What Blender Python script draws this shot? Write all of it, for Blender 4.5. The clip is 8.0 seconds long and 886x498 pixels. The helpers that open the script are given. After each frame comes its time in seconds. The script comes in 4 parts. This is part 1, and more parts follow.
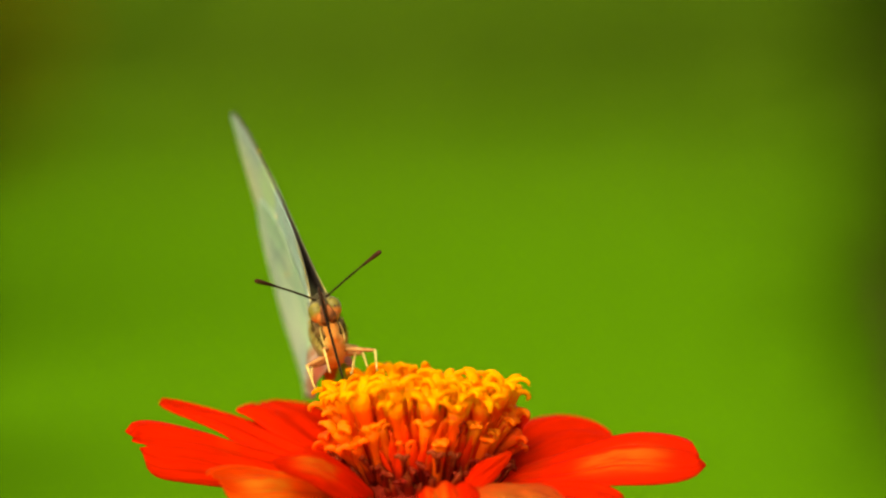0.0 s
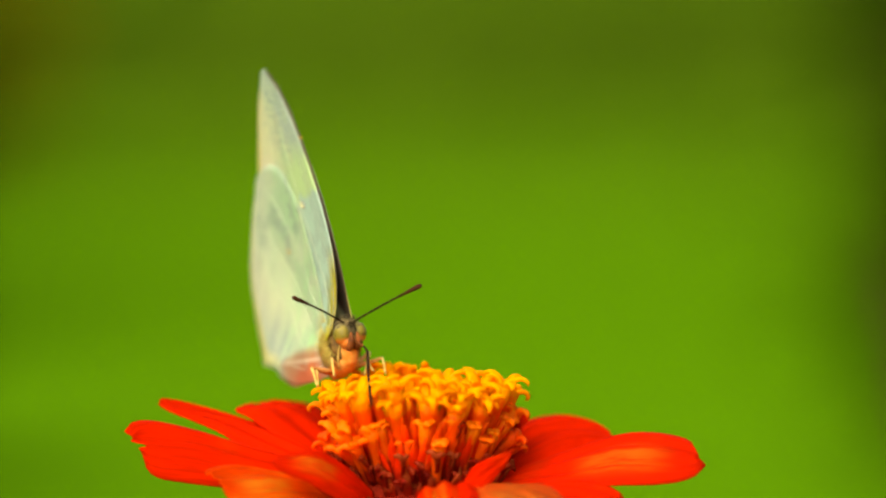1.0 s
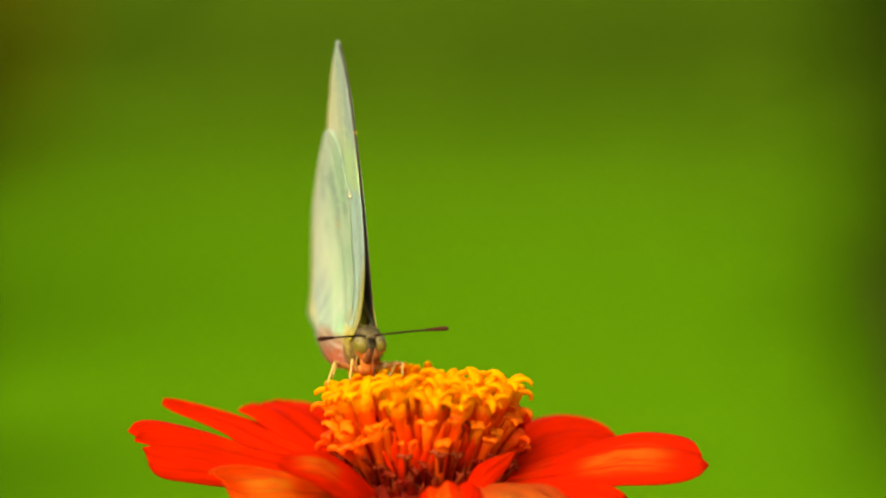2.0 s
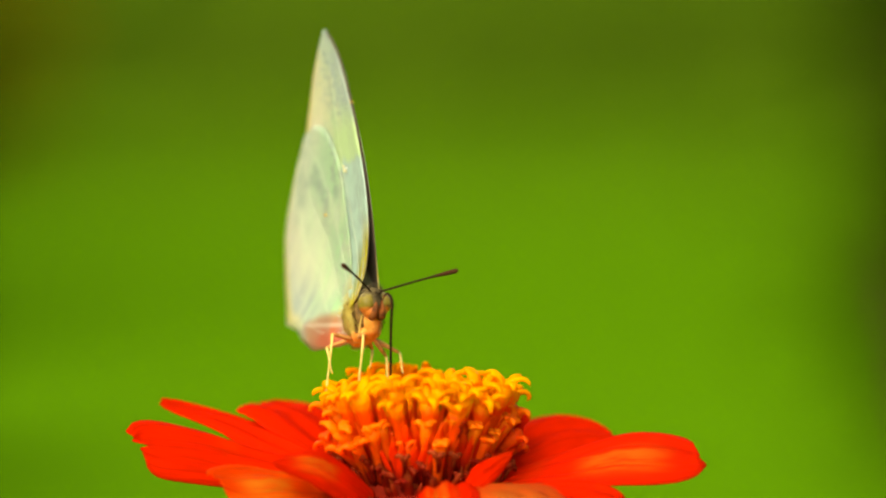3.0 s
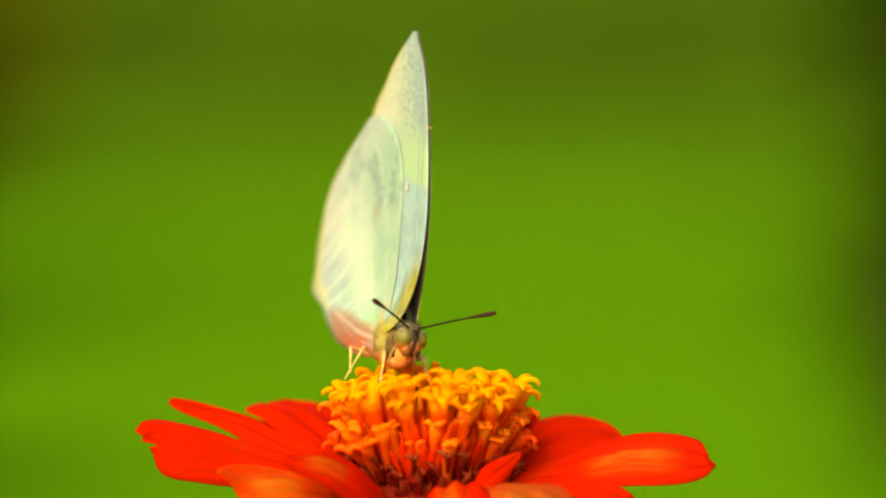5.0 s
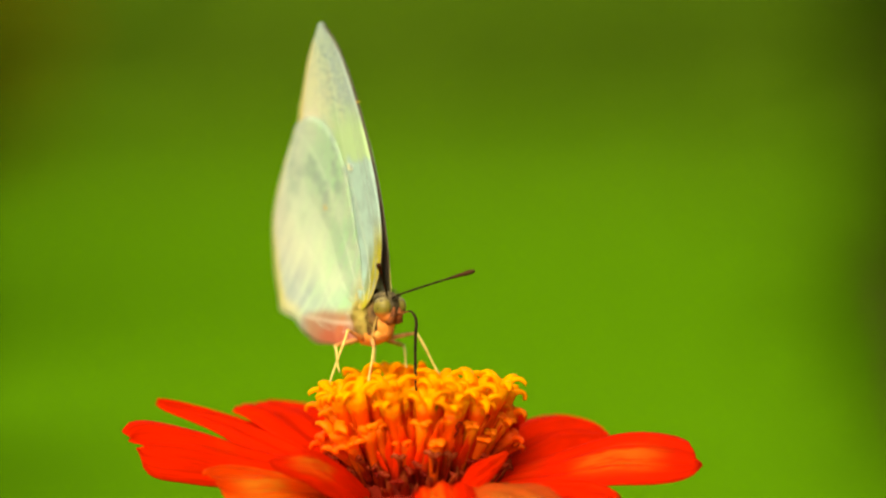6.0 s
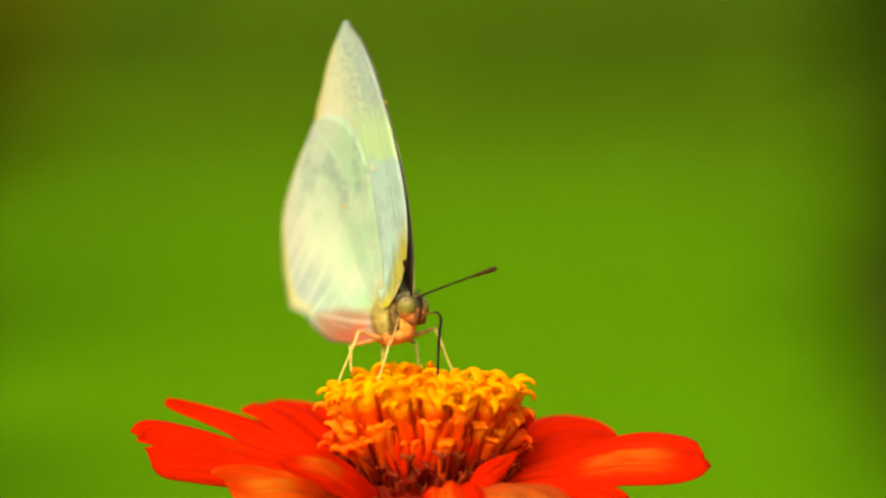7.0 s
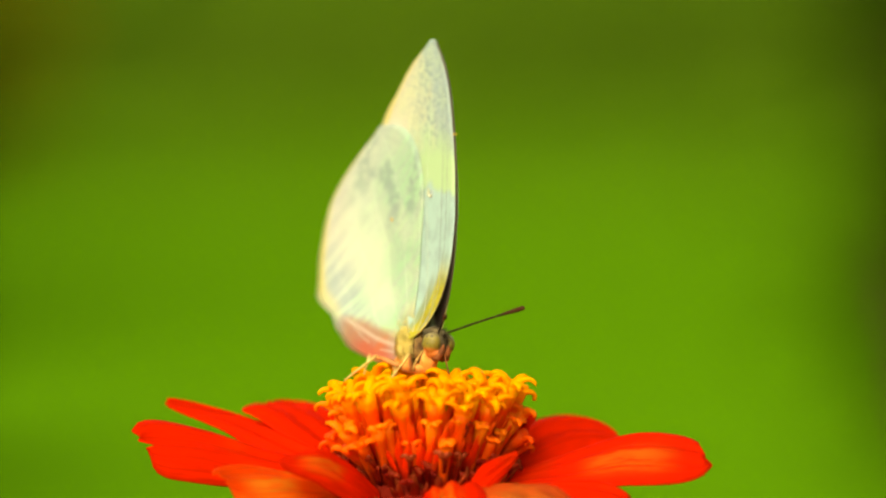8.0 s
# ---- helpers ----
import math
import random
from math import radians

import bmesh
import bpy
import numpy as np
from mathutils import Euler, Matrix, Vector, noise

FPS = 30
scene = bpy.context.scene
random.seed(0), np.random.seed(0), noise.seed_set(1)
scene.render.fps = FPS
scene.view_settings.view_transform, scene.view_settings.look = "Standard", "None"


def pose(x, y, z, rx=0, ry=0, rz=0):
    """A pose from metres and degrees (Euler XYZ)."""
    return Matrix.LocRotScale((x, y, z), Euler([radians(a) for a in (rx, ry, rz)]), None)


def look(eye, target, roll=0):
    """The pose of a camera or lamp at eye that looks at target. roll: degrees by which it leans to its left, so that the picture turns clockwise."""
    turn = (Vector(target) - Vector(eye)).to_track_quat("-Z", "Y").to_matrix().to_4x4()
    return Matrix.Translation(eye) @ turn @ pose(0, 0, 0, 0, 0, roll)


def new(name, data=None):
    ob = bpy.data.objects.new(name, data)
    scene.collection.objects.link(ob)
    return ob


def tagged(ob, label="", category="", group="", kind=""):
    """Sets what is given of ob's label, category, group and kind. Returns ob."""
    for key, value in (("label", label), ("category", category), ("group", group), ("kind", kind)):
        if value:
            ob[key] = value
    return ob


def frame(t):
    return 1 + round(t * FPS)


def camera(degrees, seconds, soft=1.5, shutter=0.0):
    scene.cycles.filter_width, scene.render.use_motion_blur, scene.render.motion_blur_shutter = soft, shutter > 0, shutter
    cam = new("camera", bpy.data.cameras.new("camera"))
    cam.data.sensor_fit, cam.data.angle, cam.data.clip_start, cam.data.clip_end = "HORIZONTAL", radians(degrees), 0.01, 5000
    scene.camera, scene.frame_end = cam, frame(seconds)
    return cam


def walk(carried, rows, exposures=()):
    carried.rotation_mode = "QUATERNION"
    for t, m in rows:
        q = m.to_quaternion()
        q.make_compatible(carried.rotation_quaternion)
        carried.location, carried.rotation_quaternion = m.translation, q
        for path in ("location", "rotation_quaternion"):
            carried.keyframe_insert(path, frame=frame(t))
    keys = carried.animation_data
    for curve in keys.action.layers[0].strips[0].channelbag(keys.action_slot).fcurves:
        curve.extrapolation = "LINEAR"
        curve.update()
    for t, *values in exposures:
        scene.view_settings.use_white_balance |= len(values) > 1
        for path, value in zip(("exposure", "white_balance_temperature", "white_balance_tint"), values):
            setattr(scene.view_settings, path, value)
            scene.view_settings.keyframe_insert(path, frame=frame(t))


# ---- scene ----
from mathutils import Quaternion

MM = 0.001
HOME = Vector((0.0, 0.0, 0.6))          # the point in the air that the camera looks at
FLOWER_X = -2.4                          # flower's axis, mm from HOME
HEAD_Z = -27.0                           # base of the flower head, mm from HOME

cam = camera(12.0, 8.0, soft=2.2)
EYE = Vector((0.0, -0.485 * math.cos(radians(4.5)), 0.6 + 0.485 * math.sin(radians(4.5))))
cam.data.dof.use_dof = True
cam.data.dof.focus_distance = 0.485
cam.data.dof.aperture_fstop = 9.8
walk(cam, [(0.0, look(EYE, HOME)), (8.0, look(EYE, HOME))], exposures=[(0.0, 0.48, 7250, 6), (8.0, 0.48, 7250, 6)])

# ---- light ----
SUN_EL, SUN_AZ = 43.0, -120.0            # azimuth from +x, counter-clockwise
world = bpy.data.worlds.new("world")
scene.world = world
world.use_nodes = True
sky = world.node_tree.nodes.new("ShaderNodeTexSky")
sky.sky_type, sky.sun_disc = "NISHITA", False
sky.air_density, sky.dust_density, sky.ozone_density = 0.6, 5.0, 0.2   # pale hazy sky
sky.sun_elevation, sky.sun_rotation = radians(SUN_EL), radians(90.0 - SUN_AZ)
world.node_tree.links.new(sky.outputs[0], world.node_tree.nodes["Background"].inputs[0])
world.node_tree.nodes["Background"].inputs[1].default_value = 0.14
sun = new("sun", bpy.data.lights.new("sun", "SUN"))
sun.data.energy, sun.data.angle, sun.data.color = 3.6, radians(80.0), (1.0, 0.94, 0.78)
away = Vector((math.cos(radians(SUN_AZ)) * math.cos(radians(SUN_EL)), math.sin(radians(SUN_AZ)) * math.cos(radians(SUN_EL)), math.sin(radians(SUN_EL))))
sun.matrix_world = look(HOME + away * 6, HOME)


# ---- materials ----
class Nodes:
    """A material and short ways to add nodes to it."""

    def __init__(self, name, rough=0.5, metal=0.0):
        self.m = bpy.data.materials.new(name)
        self.m.use_nodes = True
        self.t = self.m.node_tree
        self.b = self.t.nodes["Principled BSDF"]
        self.out = self.t.nodes["Material Output"]
        self.b.inputs["Roughness"].default_value = rough
        self.b.inputs["Metallic"].default_value = metal

    def add(self, kind, **sockets):
        n = self.t.nodes.new(kind)
        for k, v in sockets.items():
            self.put(n.inputs[k], v)
        return n

    def put(self, socket, v):
        if isinstance(v, bpy.types.NodeSocket):
            self.t.links.new(v, socket)
        else:
            socket.default_value = v

    def coord(self, what="Object"):
        return self.add("ShaderNodeTexCoord").outputs[what]

    def stretch(self, vec, scale, shift=(0, 0, 0)):
        n = self.add("ShaderNodeMapping", Vector=vec)
        n.inputs["Scale"].default_value, n.inputs["Location"].default_value = scale, shift
        return n.outputs[0]

    def noise(self, vec, scale, detail=3.0, rough=0.55):
        return self.add("ShaderNodeTexNoise", Vector=vec, Scale=scale, Detail=detail, Roughness=rough).outputs["Fac"]

    def span(self, v, a, b, lo=0.0, hi=1.0):
        n = self.t.nodes.new("ShaderNodeMapRange")
        n.interpolation_type = "SMOOTHSTEP"
        for k, x in enumerate((v, a, b, lo, hi)):
            self.put(n.inputs[k], x)
        return n.outputs[0]

    def math(self, op, a, b=0.0):
        n = self.t.nodes.new("ShaderNodeMath")
        n.operation = op
        self.put(n.inputs[0], a), self.put(n.inputs[1], b)
        return n.outputs[0]

    def axes(self, vec):
        return self.add("ShaderNodeSeparateXYZ", Vector=vec).outputs

    def mix(self, fac, a, b):
        n = self.t.nodes.new("ShaderNodeMix")
        n.data_type = "RGBA"
        self.put(n.inputs[0], fac)
        for s, v in ((n.inputs[6], a), (n.inputs[7], b)):
            self.put(s, (*v, 1.0) if isinstance(v, tuple) else v)
        return n.outputs[2]

    def chance(self):
        return self.add("ShaderNodeObjectInfo").outputs["Random"]

    def colour(self, c):
        self.put(self.b.inputs["Base Color"], (*c, 1.0) if isinstance(c, tuple) else c)
        return self

    def bump(self, height, strength=0.3, distance=0.0002):
        n = self.add("ShaderNodeBump", Height=height, Strength=strength, Distance=distance)
        self.put(self.b.inputs["Normal"], n.outputs[0])
        return self

    def thin(self, c, share):
        """Lets light through: a share of translucent surface of colour c."""
        tr = self.add("ShaderNodeBsdfTranslucent")
        self.put(tr.inputs["Color"], (*c, 1.0) if isinstance(c, tuple) else c)
        mx = self.add("ShaderNodeMixShader", Fac=share)
        self.put(mx.inputs[1], self.b.outputs[0]), self.put(mx.inputs[2], tr.outputs[0])
        self.put(self.out.inputs[0], mx.outputs[0])
        return self


def petal_material(name, red, orange, bias, patch=0.0):
    """Red petal with fine lengthwise grain and orange clouds; patch: share of a faded olive-orange stain along the middle."""
    n = Nodes(name, rough=0.55)
    uv = n.coord("UV")
    grain = n.noise(n.stretch(uv, (2.2, 26.0, 1.0)), 1.6, 4.0)
    broad = n.noise(n.stretch(uv, (1.2, 5.0, 1.0)), 1.3, 3.0)
    blotch = n.noise(n.coord(), 120.0, 3.0)
    fade = n.math("ADD", n.math("MULTIPLY", blotch, 1.2), n.math("MULTIPLY", n.chance(), 0.12))
    fade = n.math("ADD", fade, n.math("MULTIPLY", grain, 0.5))
    col = n.mix(n.span(fade, 1.02 - bias, 1.42 - bias), red, orange)
    col = n.mix(n.span(grain, 0.35, 0.65, 0.0, 0.6), col, tuple(x * 0.6 for x in red))
    col = n.mix(n.span(broad, 0.45, 0.7, 0.0, 0.35), col, tuple(x * 0.7 for x in red))
    if patch:
        u, v, _ = n.axes(uv)
        stain = n.noise(n.stretch(uv, (3.0, 7.0, 1.0), (3.1, 7.7, 0.0)), 1.0, 3.0)
        where = n.math("MULTIPLY", n.span(u, 0.40, 0.55), n.span(u, 0.90, 0.72))
        where = n.math("MULTIPLY", where, n.math("MULTIPLY", n.span(v, 0.06, 0.24), n.span(v, 0.72, 0.44)))
        stain = n.math("MULTIPLY", n.math("MULTIPLY", where, n.span(stain, 0.36, 0.60)), patch)
        col = n.mix(n.math("MULTIPLY", where, patch * 0.3), col, orange)
        col = n.mix(stain, col, (0.54, 0.20, 0.012))
    n.colour(col).bump(n.math("ADD", grain, n.math("MULTIPLY", broad, 0.6)), 0.7, 0.0004)
    n.b.inputs["Specular IOR Level"].default_value = 0.02
    return n.thin(col, 0.42).m


M_PETAL = petal_material("zinnia_red", (0.80, 0.017, 0.0015), (0.80, 0.06, 0.003), 0.0)
M_PETAL_PATCHED = petal_material("zinnia_red_patched", (0.78, 0.016, 0.002), (0.78, 0.045, 0.004), 0.0, 0.45)
M_PETAL_WORN = petal_material("zinnia_red_faded_to_orange", (0.82, 0.055, 0.003), (0.84, 0.20, 0.012), 0.16, 0.6)
M_PETAL_BACK = petal_material("zinnia_petal_reverse", (0.60, 0.075, 0.009), (0.50, 0.19, 0.022), 0.1)


def floret_material(name, low, mid, top, z0, z1, z2, z3):
    """low up to the height z0 (mm), mid from z1 to z2, top from z3 on."""
    n = Nodes(name, rough=0.45)
    p = n.coord()
    z = n.axes(p)[2]
    blot = n.noise(p, 900.0, 3.0)
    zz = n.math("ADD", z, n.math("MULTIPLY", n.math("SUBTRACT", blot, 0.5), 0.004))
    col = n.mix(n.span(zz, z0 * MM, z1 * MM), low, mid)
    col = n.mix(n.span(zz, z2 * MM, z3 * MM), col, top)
    col = n.mix(n.math("MULTIPLY", n.chance(), 0.25), col, mid)
    col = n.mix(n.span(n.noise(p, 2500.0, 2.0), 0.5, 0.75, 0.0, 0.3), col, mid)
    n.colour(col).bump(n.math("ADD", n.noise(n.stretch(p, (1, 1, 0.25)), 3500.0, 2.0), n.noise(p, 1200.0, 2.0)), 0.6, 0.0002)
    n.b.inputs["Specular IOR Level"].default_value = 0.08
    return n.thin(col, 0.5).m


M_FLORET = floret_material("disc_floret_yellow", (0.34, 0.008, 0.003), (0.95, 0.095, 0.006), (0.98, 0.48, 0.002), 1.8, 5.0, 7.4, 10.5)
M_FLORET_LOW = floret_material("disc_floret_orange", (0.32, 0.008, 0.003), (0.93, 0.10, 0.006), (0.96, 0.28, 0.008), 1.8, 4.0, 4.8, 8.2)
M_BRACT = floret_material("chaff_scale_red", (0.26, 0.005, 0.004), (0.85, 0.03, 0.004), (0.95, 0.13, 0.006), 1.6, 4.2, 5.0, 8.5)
M_DRY = floret_material("withered_floret_maroon", (0.17, 0.005, 0.0015), (0.24, 0.008, 0.002), (0.42, 0.07, 0.015), 0.4, 2.0, 2.4, 4.5)
# tip in the background's green, for the gaps between the florets
M_GAP_GREEN = floret_material("green_bud", (0.34, 0.008, 0.003), (0.94, 0.13, 0.006), (0.16, 0.36, 0.004), 1.6, 4.0, 4.8, 6.4)


def plain_material(name, a, b, scale, rough=0.5, strength=0.3, distance=0.0001, through_share=0.0, gloss=0.15):
    n = Nodes(name, rough=rough)
    p = n.coord()
    f = n.noise(p, scale, 4.0)
    g = n.noise(p, scale * 6.0, 3.0)
    col = n.mix(n.span(f, 0.3, 0.7), a, b)
    col = n.mix(n.span(g, 0.45, 0.75, 0.0, 0.4), col, tuple(x * 0.7 for x in a))
    n.colour(col).bump(g, strength, distance)
    n.b.inputs["Specular IOR Level"].default_value = gloss
    if through_share:
        n.thin(col, through_share)
    return n.m


M_CONE = plain_material("maroon_cone", (0.11, 0.005, 0.002), (0.17, 0.010, 0.003), 700.0, 0.7, 0.6, 0.0003, gloss=0.03)
M_STEM = plain_material("hairy_green_stem", (0.10, 0.19, 0.03), (0.15, 0.25, 0.05), 150.0, 0.6)
M_SEPAL = plain_material("green_bract", (0.08, 0.16, 0.03), (0.14, 0.22, 0.05), 200.0, 0.6)
M_LEAF = plain_material("green_leaf", (0.06, 0.17, 0.02), (0.10, 0.24, 0.03), 60.0, 0.5, through_share=0.3)
M_FUR = plain_material("yellow_fur", (0.48, 0.36, 0.07), (0.80, 0.68, 0.20), 420.0, 0.8)
M_BELLY = plain_material("orange_fur", (0.66, 0.21, 0.025), (0.76, 0.40, 0.10), 600.0, 0.8)
M_HEAD = plain_material("grey_brown_fur", (0.05, 0.038, 0.016), (0.17, 0.13, 0.055), 900.0, 0.8)
M_COLLAR = plain_material("brown_fur", (0.06, 0.03, 0.010), (0.26, 0.15, 0.04), 900.0, 0.8)
M_PALP = plain_material("brown_palp", (0.07, 0.022, 0.006), (0.28, 0.08, 0.015), 1200.0, 0.7)
M_DARK = plain_material("dark_brown_chitin", (0.014, 0.007, 0.004), (0.03, 0.014, 0.006), 900.0, 0.7, gloss=0.04)
M_CLUB = plain_material("red_brown_chitin", (0.035, 0.012, 0.006), (0.06, 0.02, 0.008), 900.0, 0.7, gloss=0.04)
M_LEG = plain_material("cream_leg", (0.52, 0.34, 0.06), (0.68, 0.50, 0.15), 900.0, 0.55)
M_THIGH = plain_material("tan_leg", (0.34, 0.13, 0.03), (0.60, 0.30, 0.09), 900.0, 0.6)
M_SPOT = plain_material("silvery_scales", (0.66, 0.60, 0.26), (0.74, 0.70, 0.40), 900.0, 0.4)
M_GREY = plain_material("grey_scales", (0.26, 0.30, 0.26), (0.34, 0.38, 0.32), 900.0, 0.7)
M_DOT = plain_material("yellow_scales", (0.62, 0.36, 0.03), (0.70, 0.45, 0.05), 900.0, 0.6)
M_VEIN = plain_material("pale_vein", (0.66, 0.76, 0.54), (0.72, 0.78, 0.60), 500.0, 0.6, through_share=0.3)


def eye_material():
    n = Nodes("olive_compound_eye", rough=0.4)
    n.b.inputs["Specular IOR Level"].default_value = 0.2
    p = n.coord()
    spots = n.add("ShaderNodeTexVoronoi", Vector=p, Scale=1600.0).outputs["Distance"]
    blot = n.noise(p, 700.0, 2.0)
    z = n.axes(p)[2]
    col = n.mix(n.span(blot, 0.35, 0.65), (0.16, 0.125, 0.015), (0.28, 0.22, 0.04))
    col = n.mix(n.span(spots, 0.36, 0.24), col, (0.05, 0.04, 0.015))
    col = n.mix(n.span(z, 0.3 * MM, 1.0 * MM, 0.0, 0.7), col, (0.16, 0.13, 0.07))
    col = n.mix(n.span(z, -0.5 * MM, -1.1 * MM), col, (0.50, 0.15, 0.025))
    return n.colour(col).bump(n.noise(p, 9000.0, 1.0), 0.3, 0.00005).m


M_EYE = eye_material()


def costa_material():
    n = Nodes("pale_yellow_vein", rough=0.5)
    p = n.coord()
    col = n.mix(n.span(n.noise(p, 700.0, 2.0), 0.35, 0.65), (0.60, 0.48, 0.10), (0.72, 0.62, 0.20))
    return n.colour(n.mix(n.span(n.axes(p)[2], -0.001, 0.004), col, (0.07, 0.045, 0.018))).m


M_COSTA = costa_material()


def wing_material(name, fore):
    """Underside of a wing: pale green and cream, mottled grey, yellow at the base, pink at the rear corner."""
    n = Nodes(name, rough=0.6)
    p = n.coord()
    x, y, z = n.axes(p)
    uv = n.axes(n.coord("UV"))
    big = n.noise(p, 110.0, 3.0)
    small = n.noise(p, 420.0, 4.0, 0.65)
    rays = n.noise(n.stretch(n.coord("UV"), (3.0, 34.0, 1.0) if fore else (40.0, 2.2, 1.0)), 1.0, 3.0)
    streak = n.noise(n.stretch(n.coord("UV"), (26.0, 1.6, 1.0), (5.0, 2.0, 0.0)), 1.0, 3.0)
    green, cream, grey = (0.48, 0.74, 0.42), (0.70, 0.75, 0.57), (0.33, 0.42, 0.34)
    yj = n.math("ADD", y, n.math("MULTIPLY", n.math("SUBTRACT", big, 0.5), 0.010))
    fine = n.noise(n.stretch(p, (1.0, 0.8, 1.5)), 1300.0, 4.0, 0.75)
    if fore:
        zz = n.math("ADD", z, n.math("MULTIPLY", n.math("SUBTRACT", big, 0.5), 0.010))
        tipc = n.mix(n.span(yj, -0.017, -0.010), (0.68, 0.66, 0.46), (0.58, 0.70, 0.48))
        tipc = n.mix(n.span(small, 0.42, 0.60, 0.0, 0.7), tipc, (0.70, 0.70, 0.44))
        speck = n.math("MULTIPLY", n.span(fine, 0.46, 0.62, 0.0, 0.85), n.span(uv[0], 11.0 / 40, 4.0 / 40, 0.25, 1.0))
        tipc = n.mix(speck, tipc, (0.30, 0.38, 0.35))
        tipc = n.mix(n.span(uv[1], 0.80, 0.97, 0.0, 0.45), tipc, (0.62, 0.48, 0.30))
        front = n.span(uv[0], 5.0 / 40, 2.6 / 40)
        tipc = n.mix(n.math("MULTIPLY", front, n.span(small, 0.40, 0.60, 0.3, 0.8)), tipc, (0.42, 0.54, 0.50))
        low = n.mix(n.span(small, 0.42, 0.62), (0.52, 0.72, 0.60), (0.45, 0.61, 0.52))
        cell = n.mix(n.span(y, -0.016, -0.011), (0.74, 0.68, 0.52), (0.58, 0.78, 0.38))
        col = n.mix(n.span(zz, 0.0148, 0.0160), low, cell)
        col = n.mix(n.span(zz, 0.0190, 0.0225), col, tipc)
        shade = n.math("MULTIPLY", n.span(uv[0], 4.0 / 40, 3.2 / 40), n.span(z, 0.007, 0.003))
        col = n.mix(n.math("MULTIPLY", shade, 0.7), col, (0.30, 0.33, 0.08))
        strip = n.math("MULTIPLY", n.span(uv[0], 2.6 / 40, 1.9 / 40), n.span(z, 0.0095, 0.0040))
        col = n.mix(strip, col, n.mix(n.span(small, 0.4, 0.6), (0.62, 0.55, 0.03), (0.44, 0.38, 0.02)))
    else:
        col = n.mix(n.span(yj, -0.024, -0.012), cream, green)
        pale = n.noise(p, 150.0, 2.0)
        col = n.mix(n.span(pale, 0.48, 0.66, 0.0, 0.5), col, (0.73, 0.79, 0.54))
        col = n.mix(n.span(rays, 0.42, 0.60, 0.0, 0.45), col, (0.55, 0.60, 0.50))
        ray = n.math("MULTIPLY", n.span(streak, 0.40, 0.56, 0.0, 0.85), n.math("MULTIPLY", n.span(uv[1], 0.56, 0.82), n.span(uv[1], 0.99, 0.93)))
        col = n.mix(ray, col, (0.40, 0.46, 0.43))
        cells = n.add("ShaderNodeTexVoronoi", Vector=p, Scale=900.0, Randomness=1.0).outputs["Distance"]
        cloud = n.math("MULTIPLY", n.span(n.noise(p, 230.0, 3.0), 0.47, 0.60), n.span(z, 0.006, 0.012))
        patch = n.math("MULTIPLY", cloud, n.span(n.math("ADD", cells, n.math("MULTIPLY", small, 0.5)), 0.35, 0.75))
        col = n.mix(n.math("MULTIPLY", patch, 0.68), col, grey)
        warm = n.math("MULTIPLY", n.span(uv[1], 0.50, 0.85), n.span(z, 0.001, 0.008))
        col = n.mix(n.math("MULTIPLY", warm, 0.5), col, (0.78, 0.68, 0.54))
        col = n.mix(n.span(fine, 0.50, 0.64, 0.0, 0.35), col, (0.42, 0.50, 0.40))
        middle = n.math("MULTIPLY", n.math("MULTIPLY", n.span(z, -0.001, 0.002), n.span(z, 0.015, 0.007)), n.math("MULTIPLY", n.span(uv[1], 0.30, 0.48), n.span(uv[1], 0.84, 0.68)))
        col = n.mix(n.math("MULTIPLY", middle, 0.3), col, (0.80, 0.83, 0.60))
        pinkz = n.math("ADD", z, n.math("MULTIPLY", n.math("SUBTRACT", big, 0.5), 0.003))
        pink = n.math("MULTIPLY", n.span(pinkz, -0.0012, -0.0028), n.math("MULTIPLY", n.span(y, -0.005, -0.009), n.span(y, -0.0208, -0.0165)))
        pink = n.math("MULTIPLY", pink, n.span(uv[1], 0.995, 0.95, 0.8, 1.0))
        deep = n.span(n.math("ADD", z, n.math("MULTIPLY", n.math("SUBTRACT", streak, 0.5), 0.004)), -0.0028, -0.0044)
        col = n.mix(n.math("MULTIPLY", pink, 0.88), col, n.mix(n.math("MULTIPLY", deep, n.span(y, -0.0175, -0.0120)), (0.50, 0.24, 0.13), (0.60, 0.11, 0.03)))
        fold = n.math("ABSOLUTE", n.math("ADD", n.math("ADD", z, 0.0027), n.math("MULTIPLY", n.math("ADD", y, 0.014), 0.12)))
        col = n.mix(n.math("MULTIPLY", pink, n.span(fold, 0.0004, 0.0001, 0.0, 0.7)), col, (0.70, 0.56, 0.42))
        col = n.mix(n.math("MULTIPLY", n.span(y, -0.008, -0.004), n.span(z, 0.004, -0.002)), col, (0.74, 0.64, 0.20))
    rim = n.math("MULTIPLY", n.span(uv[1], 0.90, 0.965), n.math("MULTIPLY", n.span(z, 0.033, 0.027), n.span(z, -0.0035, 0.0005)))
    col = n.mix(n.math("MULTIPLY", rim, 0.75), col, (0.76, 0.64, 0.17))
    col = n.mix(0.09, col, (0.10, 0.12, 0.06))
    n.colour(col).bump(rays, 0.35, 0.0002)
    n.b.inputs["Specular IOR Level"].default_value = 0.3
    return n.thin(col, 0.45).m


M_FORE = wing_material("forewing_underside", True)
M_HIND = wing_material("hindwing_underside", False)


